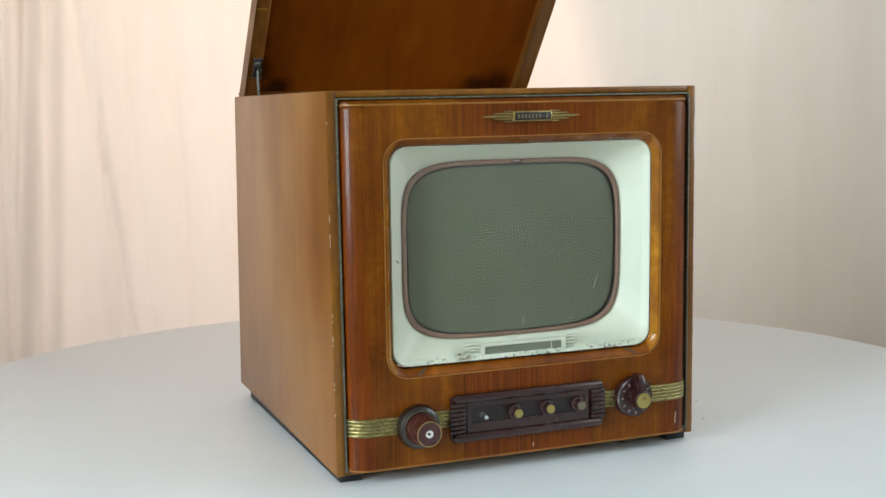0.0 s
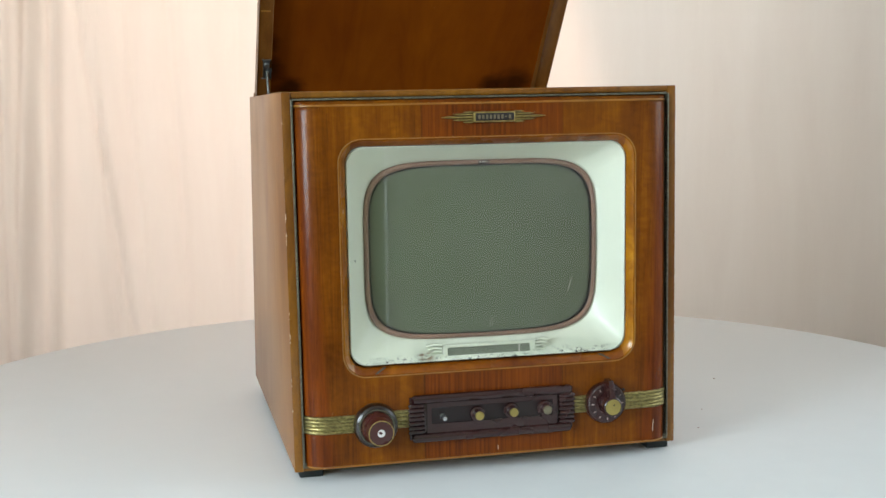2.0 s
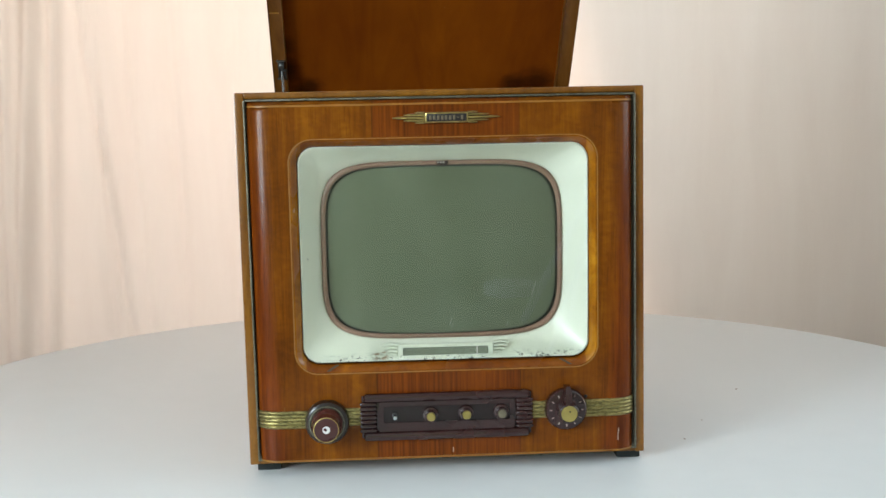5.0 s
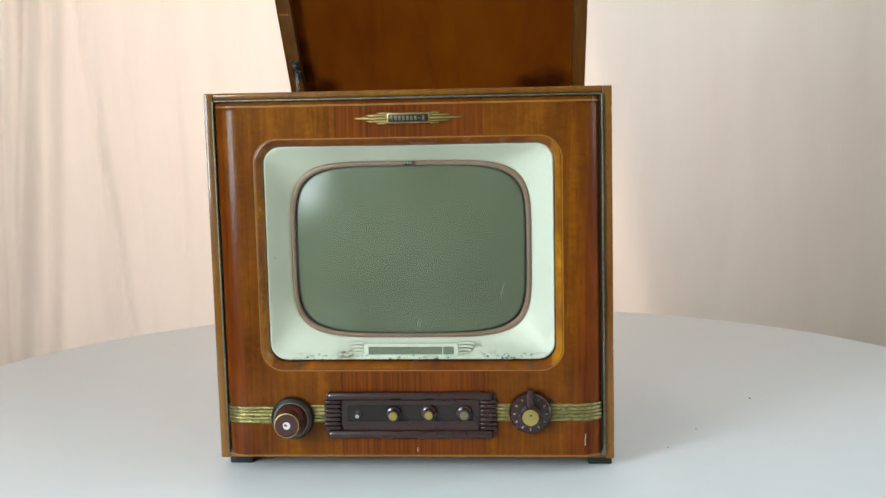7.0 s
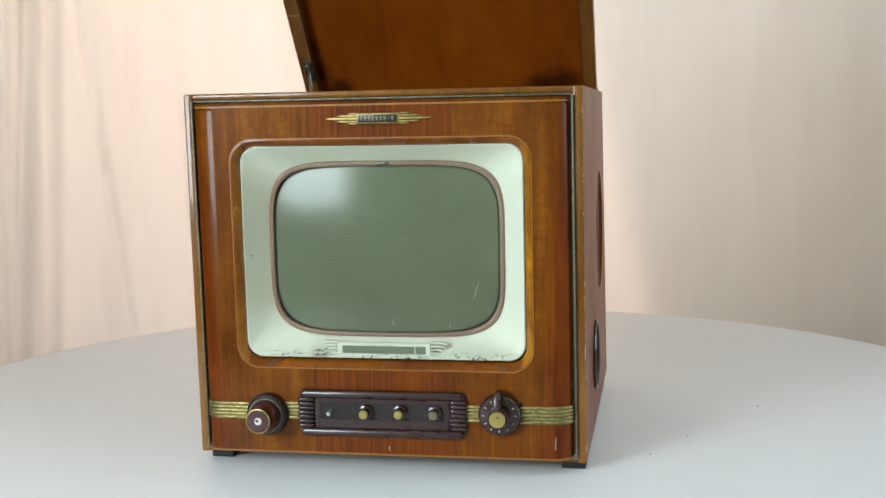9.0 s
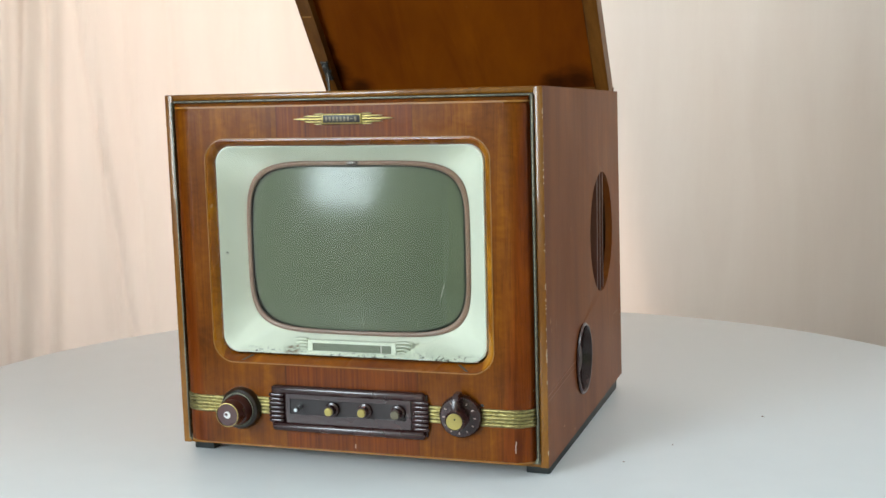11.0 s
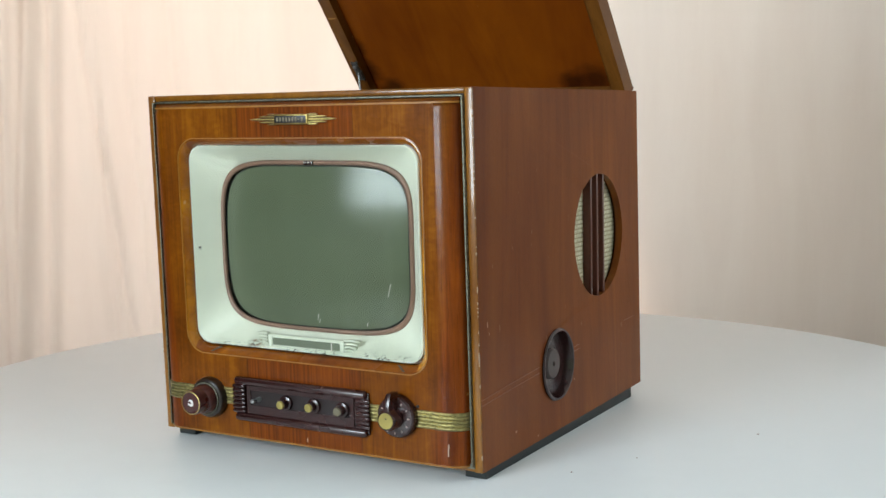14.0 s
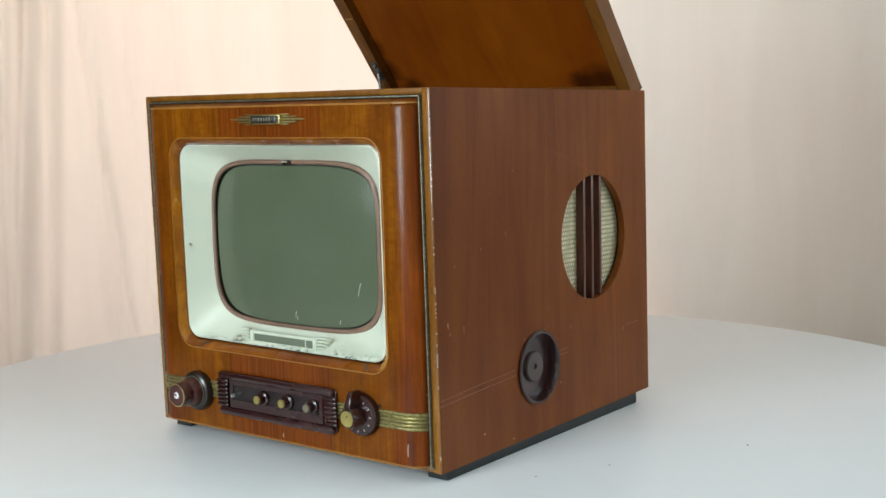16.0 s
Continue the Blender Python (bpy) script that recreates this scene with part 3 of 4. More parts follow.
def cabinet(tv):
    t = 0.0105
    outer = [Vector(p) for p in ((Y0, 0, ZB), (Y1, 0, ZB), (Y1, 0, ZT), (Y0, 0, ZT))]

    def circle(cy, cz, r, n=56):
        return [Vector((cy + r * math.cos(math.tau * i / n), 0, cz + r * math.sin(math.tau * i / n))) for i in range(n)]
    # right side with the loudspeaker's and the dish's openings
    bm = plate(outer, [circle(0.053, 0.2745, 0.0925), circle(-0.1075, 0.1055, 0.048)], t)
    sharp = [e for e in bm.edges if len(e.link_faces) == 2 and e.calc_face_angle(0) > 1.2]
    bmesh.ops.bevel(bm, geom=sharp, offset=0.0016, segments=2, affect="EDGES")
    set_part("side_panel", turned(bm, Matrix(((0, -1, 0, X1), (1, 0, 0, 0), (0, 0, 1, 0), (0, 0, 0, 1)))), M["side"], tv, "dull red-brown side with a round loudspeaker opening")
    set_part("side_panel", box(X0, X0 + t, Y0, Y1, ZB, ZT, 0.0016), M["side_pale"], tv, "pale tan-brown veneered side, worn at the edges")
    set_part("bottom_panel", box(X0 + t, X1 - t, Y0, Y1, ZB, ZB + 0.005, 0.001), M["edge"], tv)
    set_part("top_rail", box(X0 + t, X1 - t, Y0 - 0.002, Y0 + 0.06, ZT - 0.0085, ZT, 0.0026, segments=3), M["edge"], tv)
    set_part("back_panel", box(X0 + t, X1 - t, Y1 - 0.008, Y1 - 0.002, ZB + 0.008, ZT - 0.02, 0.001), M["lid_rim"], tv)
    set_part("deck", box(X0 + t, X1 - t, Y0 + 0.06, Y1 - 0.008, ZT - 0.06, ZT - 0.05, 0.001), M["lid_rim"], tv)
    # front edges of the sides, lighter than their faces
    for a, b in ((X0 - 0.0002, X0 + t + 0.001), (X1 - t - 0.001, X1 + 0.0002)):
        set_part("edge_strip", box(a, b, Y0 - 0.003, Y0 + 0.0, ZB, ZT - 0.0003, 0.0014), M["edge"], tv, "lighter wooden edge strip with chips")
    # dark rebate and thin bead between the cabinet and the panel
    set_part("groove", plate([Vector((x, Y0 - 0.001, z)) for x, z in ((X0 + t, ZB + 0.005), (X1 - t, ZB + 0.005), (X1 - t, ZT - 0.0085), (X0 + t, ZT - 0.0085))], [[Vector((x, Y0 - 0.001, z)) for x, z in ((PX0 + 0.004, PZ0 + 0.004), (PX1 - 0.004, PZ0 + 0.004), (PX1 - 0.004, PZ1 - 0.004), (PX0 + 0.004, PZ1 - 0.004))]], 0.006), M["dark"], tv, "dark rebate")
    for a, b in ((-0.2725, -0.2702), (0.2256, 0.2279)):
        set_part("bead", box(a, b, Y0 - 0.0080, Y0 + 0.012, 0.016, 0.4815, 0.0008), M["bead"], tv, "thin dull metal bead")
    set_part("bead", box(-0.2700, 0.2256, Y0 - 0.0065, Y0 + 0.012, 0.4802, 0.4824, 0.0008), M["bead"], tv, "thin dull metal bead")
    # dark metal corner pieces at the foot of the beads
    for inner, outer_x in ((-0.2640, X0 + t), (0.2190, X1 - t)):
        loops = [[Vector((outer_x, y, ZB + 0.0052)), Vector((inner, y, ZB + 0.0052)), Vector((outer_x, y, ZB + 0.0190))] for y in (Y0 - 0.0045, Y0 + 0.002)]
        set_part("corner_piece", loft(loops, True, True), M["bead"], tv, "dark metal corner piece")
    # the panel's upper edge slopes back to the bead
    loops = []
    for x, back in ((PX0 + 0.002, 0.0165), (PX0 + 0.010, 0.0085), (PX0 + 0.022, 0.0040), (PX0 + 0.032, 0.0032), (PX1 - 0.032, 0.0032), (PX1 - 0.022, 0.0040), (PX1 - 0.010, 0.0085), (PX1 - 0.002, 0.0165)):
        y = FACE + back
        mid = (y + Y0 - 0.004) / 2
        loops.append([Vector((x, *p)) for p in ((y, PZ1 + 0.0008), (mid, PZ1 + 0.0040), (Y0 - 0.003, PZ1 + 0.0058), (Y0 + 0.010, PZ1 + 0.0058), (Y0 + 0.010, PZ1 - 0.003), (y, PZ1 - 0.003))])
    set_part("top_slope", loft(loops, True, True), M["front"], tv, "glossy brown sloping upper edge")
    rnd = random.Random(5)
    for i in range(44):
        z = rnd.uniform(0.02, 0.47) if i > 9 else rnd.uniform(0.12, 0.22)
        size = rnd.uniform(0.0015, 0.011) if i % 4 == 0 else rnd.uniform(0.0008, 0.004)
        right = i % 3 > 0
        at = X1 + 0.0002 if right else X0 - 0.0002
        bm = bmesh.new()
        rows = []
        for k in range(6):
            wide = 0.0002 + rnd.uniform(0.2, 1.0) * 0.0013 * math.sin(math.pi * (k + 0.5) / 6)
            inward = -1 if right else 1
            zz = z + size * k / 5
            rows.append([Vector((at, Y0 - 0.0033, zz)), Vector((at + inward * wide, Y0 - 0.0033, zz)), Vector((at + inward * wide, Y0 - 0.0025, zz)), Vector((at, Y0 - 0.0033 + wide * 1.5, zz))])
        set_part("chip", loft(rows, True, True, bm), M["chip"], tv)
    # dents, a knot and two long scratches on the loudspeaker's side
    for y, z, w, h in ((-0.3165, 0.196, 0.0022, 0.009), (-0.3125, 0.184, 0.0012, 0.005), (-0.243, 0.039, 0.0055, 0.003), (-0.292, 0.103, 0.0012, 0.002), (-0.050, 0.073, 0.0018, 0.004), (-0.175, 0.0165, 0.005, 0.0025)):
        set_part("dent", lathe([(0, 0.0002), (0.001, 0.0002), (0.0008, 0.0005), (0, 0.0006)], Matrix.Translation((X1, y, z)) @ Matrix.Rotation(radians(90), 4, "Y") @ Matrix.Diagonal((h * 500, w * 500, 1, 1)), 9, wobble=lambda i: 1 + 0.25 * math.sin(i * 2.3)), M["scuff"], tv)
    for y, z, w, h in ((0.037, 0.110, 0.0035, 0.009), (0.026, 0.108, 0.0012, 0.006)):
        set_part("knot", lathe([(0, 0.0002), (0.001, 0.0002), (0.0008, 0.0005), (0, 0.0006)], Matrix.Translation((X1, y, z)) @ Matrix.Rotation(radians(90), 4, "Y") @ Matrix.Diagonal((h * 500, w * 500, 1, 1)), 9, wobble=lambda i: 1 + 0.25 * math.sin(i * 2.3)), M["slat"], tv)
    for ya, za, yb, zb in ((Y0, 0.1015, -0.165, 0.1120), (Y0, 0.0945, -0.165, 0.1040), (-0.050, 0.1195, 0.19, 0.1290), (-0.05, 0.1130, 0.16, 0.1190)):
        loops = [[Vector((X1 + dx, y, z + dz)) for dx, dz in ((-0.0004, 0), (0.00035, 0), (0.00035, 0.0009), (-0.0004, 0.0009))] for y, z in ((ya, za), ((ya + yb) / 2, (za + zb) / 2 + 0.0006), (yb, zb))]
        set_part("scratch", loft(loops, True, True), M["scratch"], tv)
    for x, y, z0, z1 in ((0.2005, FACE - 0.0003, 0.030, 0.041), (0.2012, FACE - 0.0003, 0.041, 0.046), (-0.0160, FACE - 0.0003, 0.022, 0.028)):
        set_part("chip", box(x, x + 0.0011, y, y + 0.0006, z0, z1), M["chip"], tv)
    for x in (-0.2755, 0.2060):
        set_part("runner", box(x, x + 0.031, -0.325, 0.182, -0.004, ZB + 0.0004, 0.0015), M["rubber"], tv, "black wooden runner under the cabinet")


PX0, PX1, PZ0, PZ1 = -0.2697, 0.2236, 0.0150, 0.4740
ROUND_X, ROUND_Y = 0.030, 0.024
BEZ = (-0.2185, 0.1750, 0.1305, 0.4320)     # outer outline of the wooden bezel
MASK = (-0.2075, 0.1640, 0.1435, 0.4220)    # outer outline of the enamelled mask


def front(tv):
    x0, x1 = PX0 + ROUND_X, PX1 - ROUND_X
    outer = [Vector(p) for p in ((x0, FACE, PZ0), (x1, FACE, PZ0), (x1, FACE, PZ1), (x0, FACE, PZ1))]
    hole = rounded_rect(*BEZ, 0.030, FACE)
    panel = set_part("front_panel", plate(outer, [hole], 0.014), M["front"], tv, "glossy brown veneer, redder between the middle joints")
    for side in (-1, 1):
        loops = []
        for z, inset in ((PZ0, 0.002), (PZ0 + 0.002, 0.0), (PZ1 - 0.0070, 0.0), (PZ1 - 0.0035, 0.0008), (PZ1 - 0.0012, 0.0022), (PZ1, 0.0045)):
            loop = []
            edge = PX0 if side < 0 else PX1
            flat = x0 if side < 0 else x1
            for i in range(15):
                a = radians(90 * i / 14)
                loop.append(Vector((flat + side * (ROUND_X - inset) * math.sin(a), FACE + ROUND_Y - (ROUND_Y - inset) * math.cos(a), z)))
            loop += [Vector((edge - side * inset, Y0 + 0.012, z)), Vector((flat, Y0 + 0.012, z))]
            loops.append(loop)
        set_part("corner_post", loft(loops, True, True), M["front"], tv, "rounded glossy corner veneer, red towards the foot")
    # pale lines along the panel's top and foot
    path = [(x0 - ROUND_X * math.sin(radians(a)), FACE + ROUND_Y * (1 - math.cos(radians(a)))) for a in range(78, -1, -6)]
    path += [(x1 + ROUND_X * math.sin(radians(a)), FACE + ROUND_Y * (1 - math.cos(radians(a)))) for a in range(0, 79, 6)]
    for z0, z1 in ((PZ1 - 0.0012, PZ1 + 0.0010), (PZ0 + 0.0005, PZ0 + 0.0024)):
        loops = []
        for x, y in path:
            worn = 0.0005 * noise.noise((x * 60, z0 * 10, 0.7))
            loops.append([Vector((x, y - 0.0009, z0 + worn)), Vector((x, y + 0.0045, z0)), Vector((x, y + 0.0045, z1)), Vector((x, y - 0.0009, z1 + worn))])
        set_part("inlay_line", loft(loops, True, True), M["inlay"], panel, "pale worn line")
    # bezel: a rim that slopes in to the mask
    def rim(inset, y, r):
        return rounded_rect(BEZ[0] + inset, BEZ[1] - inset, BEZ[2] + inset, BEZ[3] - inset, r, y, 12)
    prof = [(-0.0006, FACE + 0.010, 0.0306), (-0.0006, FACE - 0.0008, 0.0306), (0.0006, FACE - 0.0009, 0.0294), (0.0009, FACE + 0.0004, 0.0291)]
    set_part("inlay_line", loft([rim(*p) for p in prof]), M["inlay"], panel, "thin amber line round the bezel")
    prof = [(0.0008, FACE + 0.004, 0.0292), (0.0008, FACE + 0.0002, 0.0292), (0.0025, FACE - 0.0002, 0.0275), (0.006, FACE + 0.0030, 0.025), (0.0095, FACE + 0.0085, 0.0225), (0.0105, FACE + 0.013, 0.0215), (0.0105, FACE + 0.022, 0.0215)]
    set_part("bezel", loft([rim(*p) for p in prof]), M["bezel"], tv, "orange-brown glossy wooden bezel")
    for x, lean in ((-0.176, 0.012), (0.139, -0.012)):
        lo, hi = Vector((x, FACE + 0.0004, BEZ[2] + 0.0035)), Vector((x + lean, FACE + 0.0080, BEZ[2] + 0.0098))
        side = Vector((0.0019, 0, 0))
        off = Vector((0, -0.0006, 0.0006))
        set_part("joint", loft([[lo - side - off, lo + side - off, lo + side + off, lo - side + off], [hi - side - off, hi + side - off, hi + side + off, hi - side + off]], True, True), M["dark"], panel)
    # mask: enamelled funnel
    cx, cz, a, b = -0.0235, 0.2842, 0.1528, 0.1115

    def seat(q):
        """Depth of the ring's seat in the mask."""
        return -0.3200 + ((q.x - cx) ** 2 + (q.z - cz) ** 2) / (2 * 2.2)

    def bulge(q):
        """Depth of the tube's face."""
        return -0.3305 + ((q.x - cx) ** 2 + (q.z - cz) ** 2) / (2 * 0.70)
    corners = rounded_rect(*MASK, 0.022, -0.3480, 16)
    rect = []
    for p, q in zip(corners, corners[1:] + corners[:1]):
        n = max(1, int((q - p).length / 0.006))
        rect += [p.lerp(q, i / n) for i in range(n)]
    angles = [math.atan2(p.z - cz, p.x - cx) for p in rect]
    hole = barrel(cx, cz, a + 0.0058, b + 0.0058, 5.0, -0.3275, angles)
    loops = [[p + Vector((0, 0.012, 0)) for p in rect], rect]
    for k in (0.04, 0.10, 0.25, 0.45, 0.65, 0.85, 1.0):
        loop = []
        for p, q in zip(rect, hole):
            deep = seat(q) - 0.001
            y = -0.3492 + (deep + 0.3492) * max(0.0, (k - 0.06) / 0.94) ** 0.9
            loop.append(Vector((p.x + (q.x - p.x) * k, y, p.z + (q.z - p.z) * k)))
        loops.append(loop)
    loops.append([Vector((p.x, seat(p) + 0.008, p.z)) for p in hole])
    mask = set_part("mask", loft(loops), M["mask"], tv, "pale green enamelled mask, chipped and dirty along the foot")
    for x, z, r in ((-0.1985, 0.2790, 0.0009), (-0.1975, 0.2768, 0.0005)):
        set_part("nick", lathe([(0, -0.002), (r, -0.002), (r * 0.8, 0.0022), (0, 0.0024)], facing(x, -0.3452, z), 8), M["dark"], mask)
    # ring round the tube
    even = [math.tau * i / 160 for i in range(160)]
    loops = []
    for i in range(9):
        t = math.tau * i / 8
        grow = 0.0032 + 0.0029 * math.cos(t)
        loop = barrel(cx, cz, a - 0.001 + grow * 1.1, b - 0.001 + grow * 1.1, 5.0, 0, even)
        for p in loop:
            p.y = seat(p) - 0.0015 - 0.0030 * math.sin(t)
        loops.append(loop)
    set_part("sealing_ring", loft(loops), M["ring"], tv, "copper-brown rubber ring")
    # bulging tube face, its shoulder of dark glass, and the dark sleeve behind the ring
    loops = []
    for k in (0.975, 0.955, 0.92, 0.86, 0.78, 0.68, 0.55, 0.42, 0.3, 0.18, 0.08, 0.02):
        loop = barrel(cx, cz, a * k, b * k, 5.0 - 2.2 * (1 - k), 0, even)
        for p in loop:
            p.y = bulge(p)
        loops.append(loop)
    set_part("screen", loft(loops, close_last=True), M["tube"], tv, "dark grey-green bulging tube face", smooth=60)
    loops = []
    for k, back in ((0.975, 0.0), (0.988, 0.0006), (1.0, 0.0020), (1.012, 0.006), (1.018, 0.012)):
        loop = barrel(cx, cz, a * k, b * k, 5.0, 0, even)
        for p in loop:
            p.y = bulge(p) + back
        loops.append(loop)
    set_part("tube_shoulder", loft(loops), M["shoulder"], tv, "dark glass shoulder of the tube", smooth=60)
    loops = []
    for back in (0.0, 0.030):
        loop = barrel(cx, cz, a + 0.0035, b + 0.0035, 5.0, 0, even)
        for p in loop:
            p.y = seat(p) + back
        loops.append(loop)
    set_part("sleeve", loft(loops), M["shoulder"], tv, "dark sleeve round the tube", smooth=60)
    for x, z, r in ((-0.112, 0.352, 0.0011), (0.060, 0.262, 0.0012), (0.0665, 0.2635, 0.0009), (0.046, 0.260, 0.0008), (0.078, 0.2665, 0.0009)):
        q = Vector((x, 0, z))
        set_part("fleck", lathe([(0, 0), (r, 0), (r * 0.7, 0.0003), (0, 0.0004)], facing(x, bulge(q), z), 8), M["black"], tv)
    for x, z, ln in ((-0.016, 0.184, 0.010), (-0.0135, 0.181, 0.006), (0.060, 0.1805, 0.006), (0.094, 0.222, 0.018)):
        lo, hi = Vector((x, 0, z)), Vector((x + ln * 0.3, 0, z + ln))
        loops = [[Vector((q.x + dx, bulge(q) + dy, q.z)) for dx, dy in ((-0.0003, 0.0004), (0.0003, 0.0004), (0.0003, -0.0004), (-0.0003, -0.0004))] for q in (lo, hi)]
        set_part("scratch", loft(loops, True, True), M["pale"], tv)
    # flat pane over the mask
    part_pane(tv)
    # clip over the ring
    clip = set_part("clip", box(-0.0305, -0.0155, -0.3245, -0.3165, 0.3955, 0.4010, 0.001), M["bakelite"], tv, "small dark clip with studs")
    for i in range(3):
        set_part("stud", lathe([(0.0012, 0), (0.0011, 0.001), (0, 0.0012)], facing(-0.0285 + i * 0.0036, -0.3245, 0.399), 10), M["pale"], clip)
    # tuning scale at the foot of the mask
    m = Matrix.Translation((0, -0.0030, 0))
    sx0, sx1, sz0, sz1 = -0.0792, 0.0330, 0.1472, 0.1595
    frame_bm = plate(rounded_rect(sx0 - 0.006, sx1 + 0.006, sz0 - 0.004, sz1 + 0.0042, 0.002, -0.3415, 3), [rounded_rect(sx0, sx1, sz0, sz1, 0.001, -0.3415, 3)], 0.006)
    plaque = set_part("scale_frame", turned(frame_bm, m), M["mask"], tv, "raised pale green frame round the scale")
    set_part("scale_window", box(sx0 - 0.001, sx1 + 0.001, -0.3425, -0.3410, sz0 - 0.001, sz1 + 0.001), M["scale"], plaque, "grey glass scale strip")
    set_part("needle", box(0.0175, 0.0190, -0.3430, -0.3424, sz0, sz1), M["pale"], plaque)
    for z in (sz0 - 0.002, sz1 + 0.0021):
        for i in range(30):
            x = sx0 - 0.003 + i * (sx1 - sx0 + 0.006) / 29
            set_part("pearl", lathe([(0.0017, 0), (0.0014, 0.0010), (0, 0.0015)], facing(x, -0.3446, z), 8), M["mask"], plaque)
    for side in (-1, 1):
        edge = sx0 - 0.0072 if side < 0 else sx1 + 0.0072
        for i in range(5):
            ln = 0.0205 - i * 0.0026
            z = 0.1640 - i * 0.0044
            loops = []
            for k, drop, thick in ((0.0, 0.0, 1.0), (0.5, 0.0006, 1.0), (0.9, -0.0008, 0.9), (1.0, -0.0012, 0.4)):
                x = edge + side * ln * k
                y = -0.3452 + 0.004 * k
                loops.append([Vector((x, y + 0.007, z + drop - 0.0016 * thick)), Vector((x, y, z + drop - 0.0010 * thick)), Vector((x, y, z + drop + 0.0010 * thick)), Vector((x, y + 0.007, z + drop + 0.0016 * thick))])
            set_part("wing_bar", loft(loops, True, True), M["mask"], plaque)
    # badge
    bz, by = 0.4570, FACE
    plate_ob = set_part("badge", box(-0.0470, 0.0085, by - 0.0065, by + 0.001, bz - 0.0068, bz + 0.0068, 0.0024), M["gold"], tv, "winged gilt badge with a dark plate")
    set_part("name_plate", box(-0.0445, 0.0060, by - 0.0072, by - 0.0060, bz - 0.0048, bz + 0.0048, 0.0004), M["black"], plate_ob, "black plate")
    for i in range(9):
        if i == 7:
            set_part("name_bar", box(-0.0415 + i * 0.005, -0.0385 + i * 0.005, by - 0.0078, by - 0.0070, bz - 0.0006, bz + 0.0006), M["name"], plate_ob)
        else:
            set_part("name_bar", box(-0.0412 + i * 0.005, -0.0382 + i * 0.005, by - 0.0078, by - 0.0070, bz - 0.0027, bz + 0.0027, 0.0004), M["name"], plate_ob)
    for side in (-1, 1):
        start = -0.0470 if side < 0 else 0.0085
        for dz, ln, h in ((0.0, 0.0405, 0.0042), (0.0035, 0.026, 0.0028), (-0.0035, 0.026, 0.0028), (0.0063, 0.012, 0.0024), (-0.0063, 0.012, 0.0024)):
            loops = []
            for k, s in ((0.0, 1.0), (0.75, 0.85), (1.0, 0.25)):
                x = start + side * ln * k
                loops.append([Vector((x, by + 0.0005, bz + dz - h / 2 * s)), Vector((x, by - 0.003 - 0.002 * s, bz + dz - h / 4 * s)), Vector((x, by - 0.003 - 0.002 * s, bz + dz + h / 4 * s)), Vector((x, by + 0.0005, bz + dz + h / 2 * s))])
            set_part("wing", loft(loops, True, True), M["gold"], plate_ob)


def part_pane(tv):
    bm = plate(rounded_rect(MASK[0] + 0.001, MASK[1] - 0.001, MASK[2] + 0.001, MASK[3] - 0.001, 0.021, -0.3540, 8), [], 0.002)
    ob = set_part("glass_pane", bm, M["pane"], tv, "flat clear glass pane over the mask")
    ob.visible_shadow = False
    return ob


def band(tv, x_from, x_to, z0, z1, wrap):
    """A gilt band of five ridges; wrap: -1 or 1 where it follows the rounded corner."""
    path = []
    x0, x1 = PX0 + ROUND_X, PX1 - ROUND_X
    if wrap:
        flat, inner = (x0, x_to) if wrap < 0 else (x1, x_from)
        path = [(inner, FACE), ((inner + flat) / 2, FACE)]
        for i in range(12):
            a = radians(86 * i / 11)
            path.append((flat + wrap * ROUND_X * math.sin(a), FACE + ROUND_Y * (1 - math.cos(a))))
    else:
        path = [(x_from, FACE), (x_to, FACE)]
    loops = []
    for i, (x, y) in enumerate(path):
        a, b = path[max(i - 1, 0)], path[min(i + 1, len(path) - 1)]
        d = Vector((b[0] - a[0], b[1] - a[1])).normalized()
        n = Vector((-d.y, d.x))
        if n.y > 0:
            n = -n
        loop = []
        for j in range(31):
            k = j / 30
            lift = 0.0009 + 0.0015 * abs(math.sin(math.pi * 5 * k)) ** 0.7 + 0.0003 * noise.noise((x * 300, k * 14, 2.0))
            loop.append(Vector((x + n.x * lift, y + n.y * lift, z0 + (z1 - z0) * k)))
        loop += [Vector((x - n.x * 0.001, y - n.y * 0.001, z1)), Vector((x - n.x * 0.001, y - n.y * 0.001, z0))]
        loops.append(loop)
    set_part("band", loft(loops, True, True), M["band"], tv, "worn gilt ribbed metal band", smooth=50)


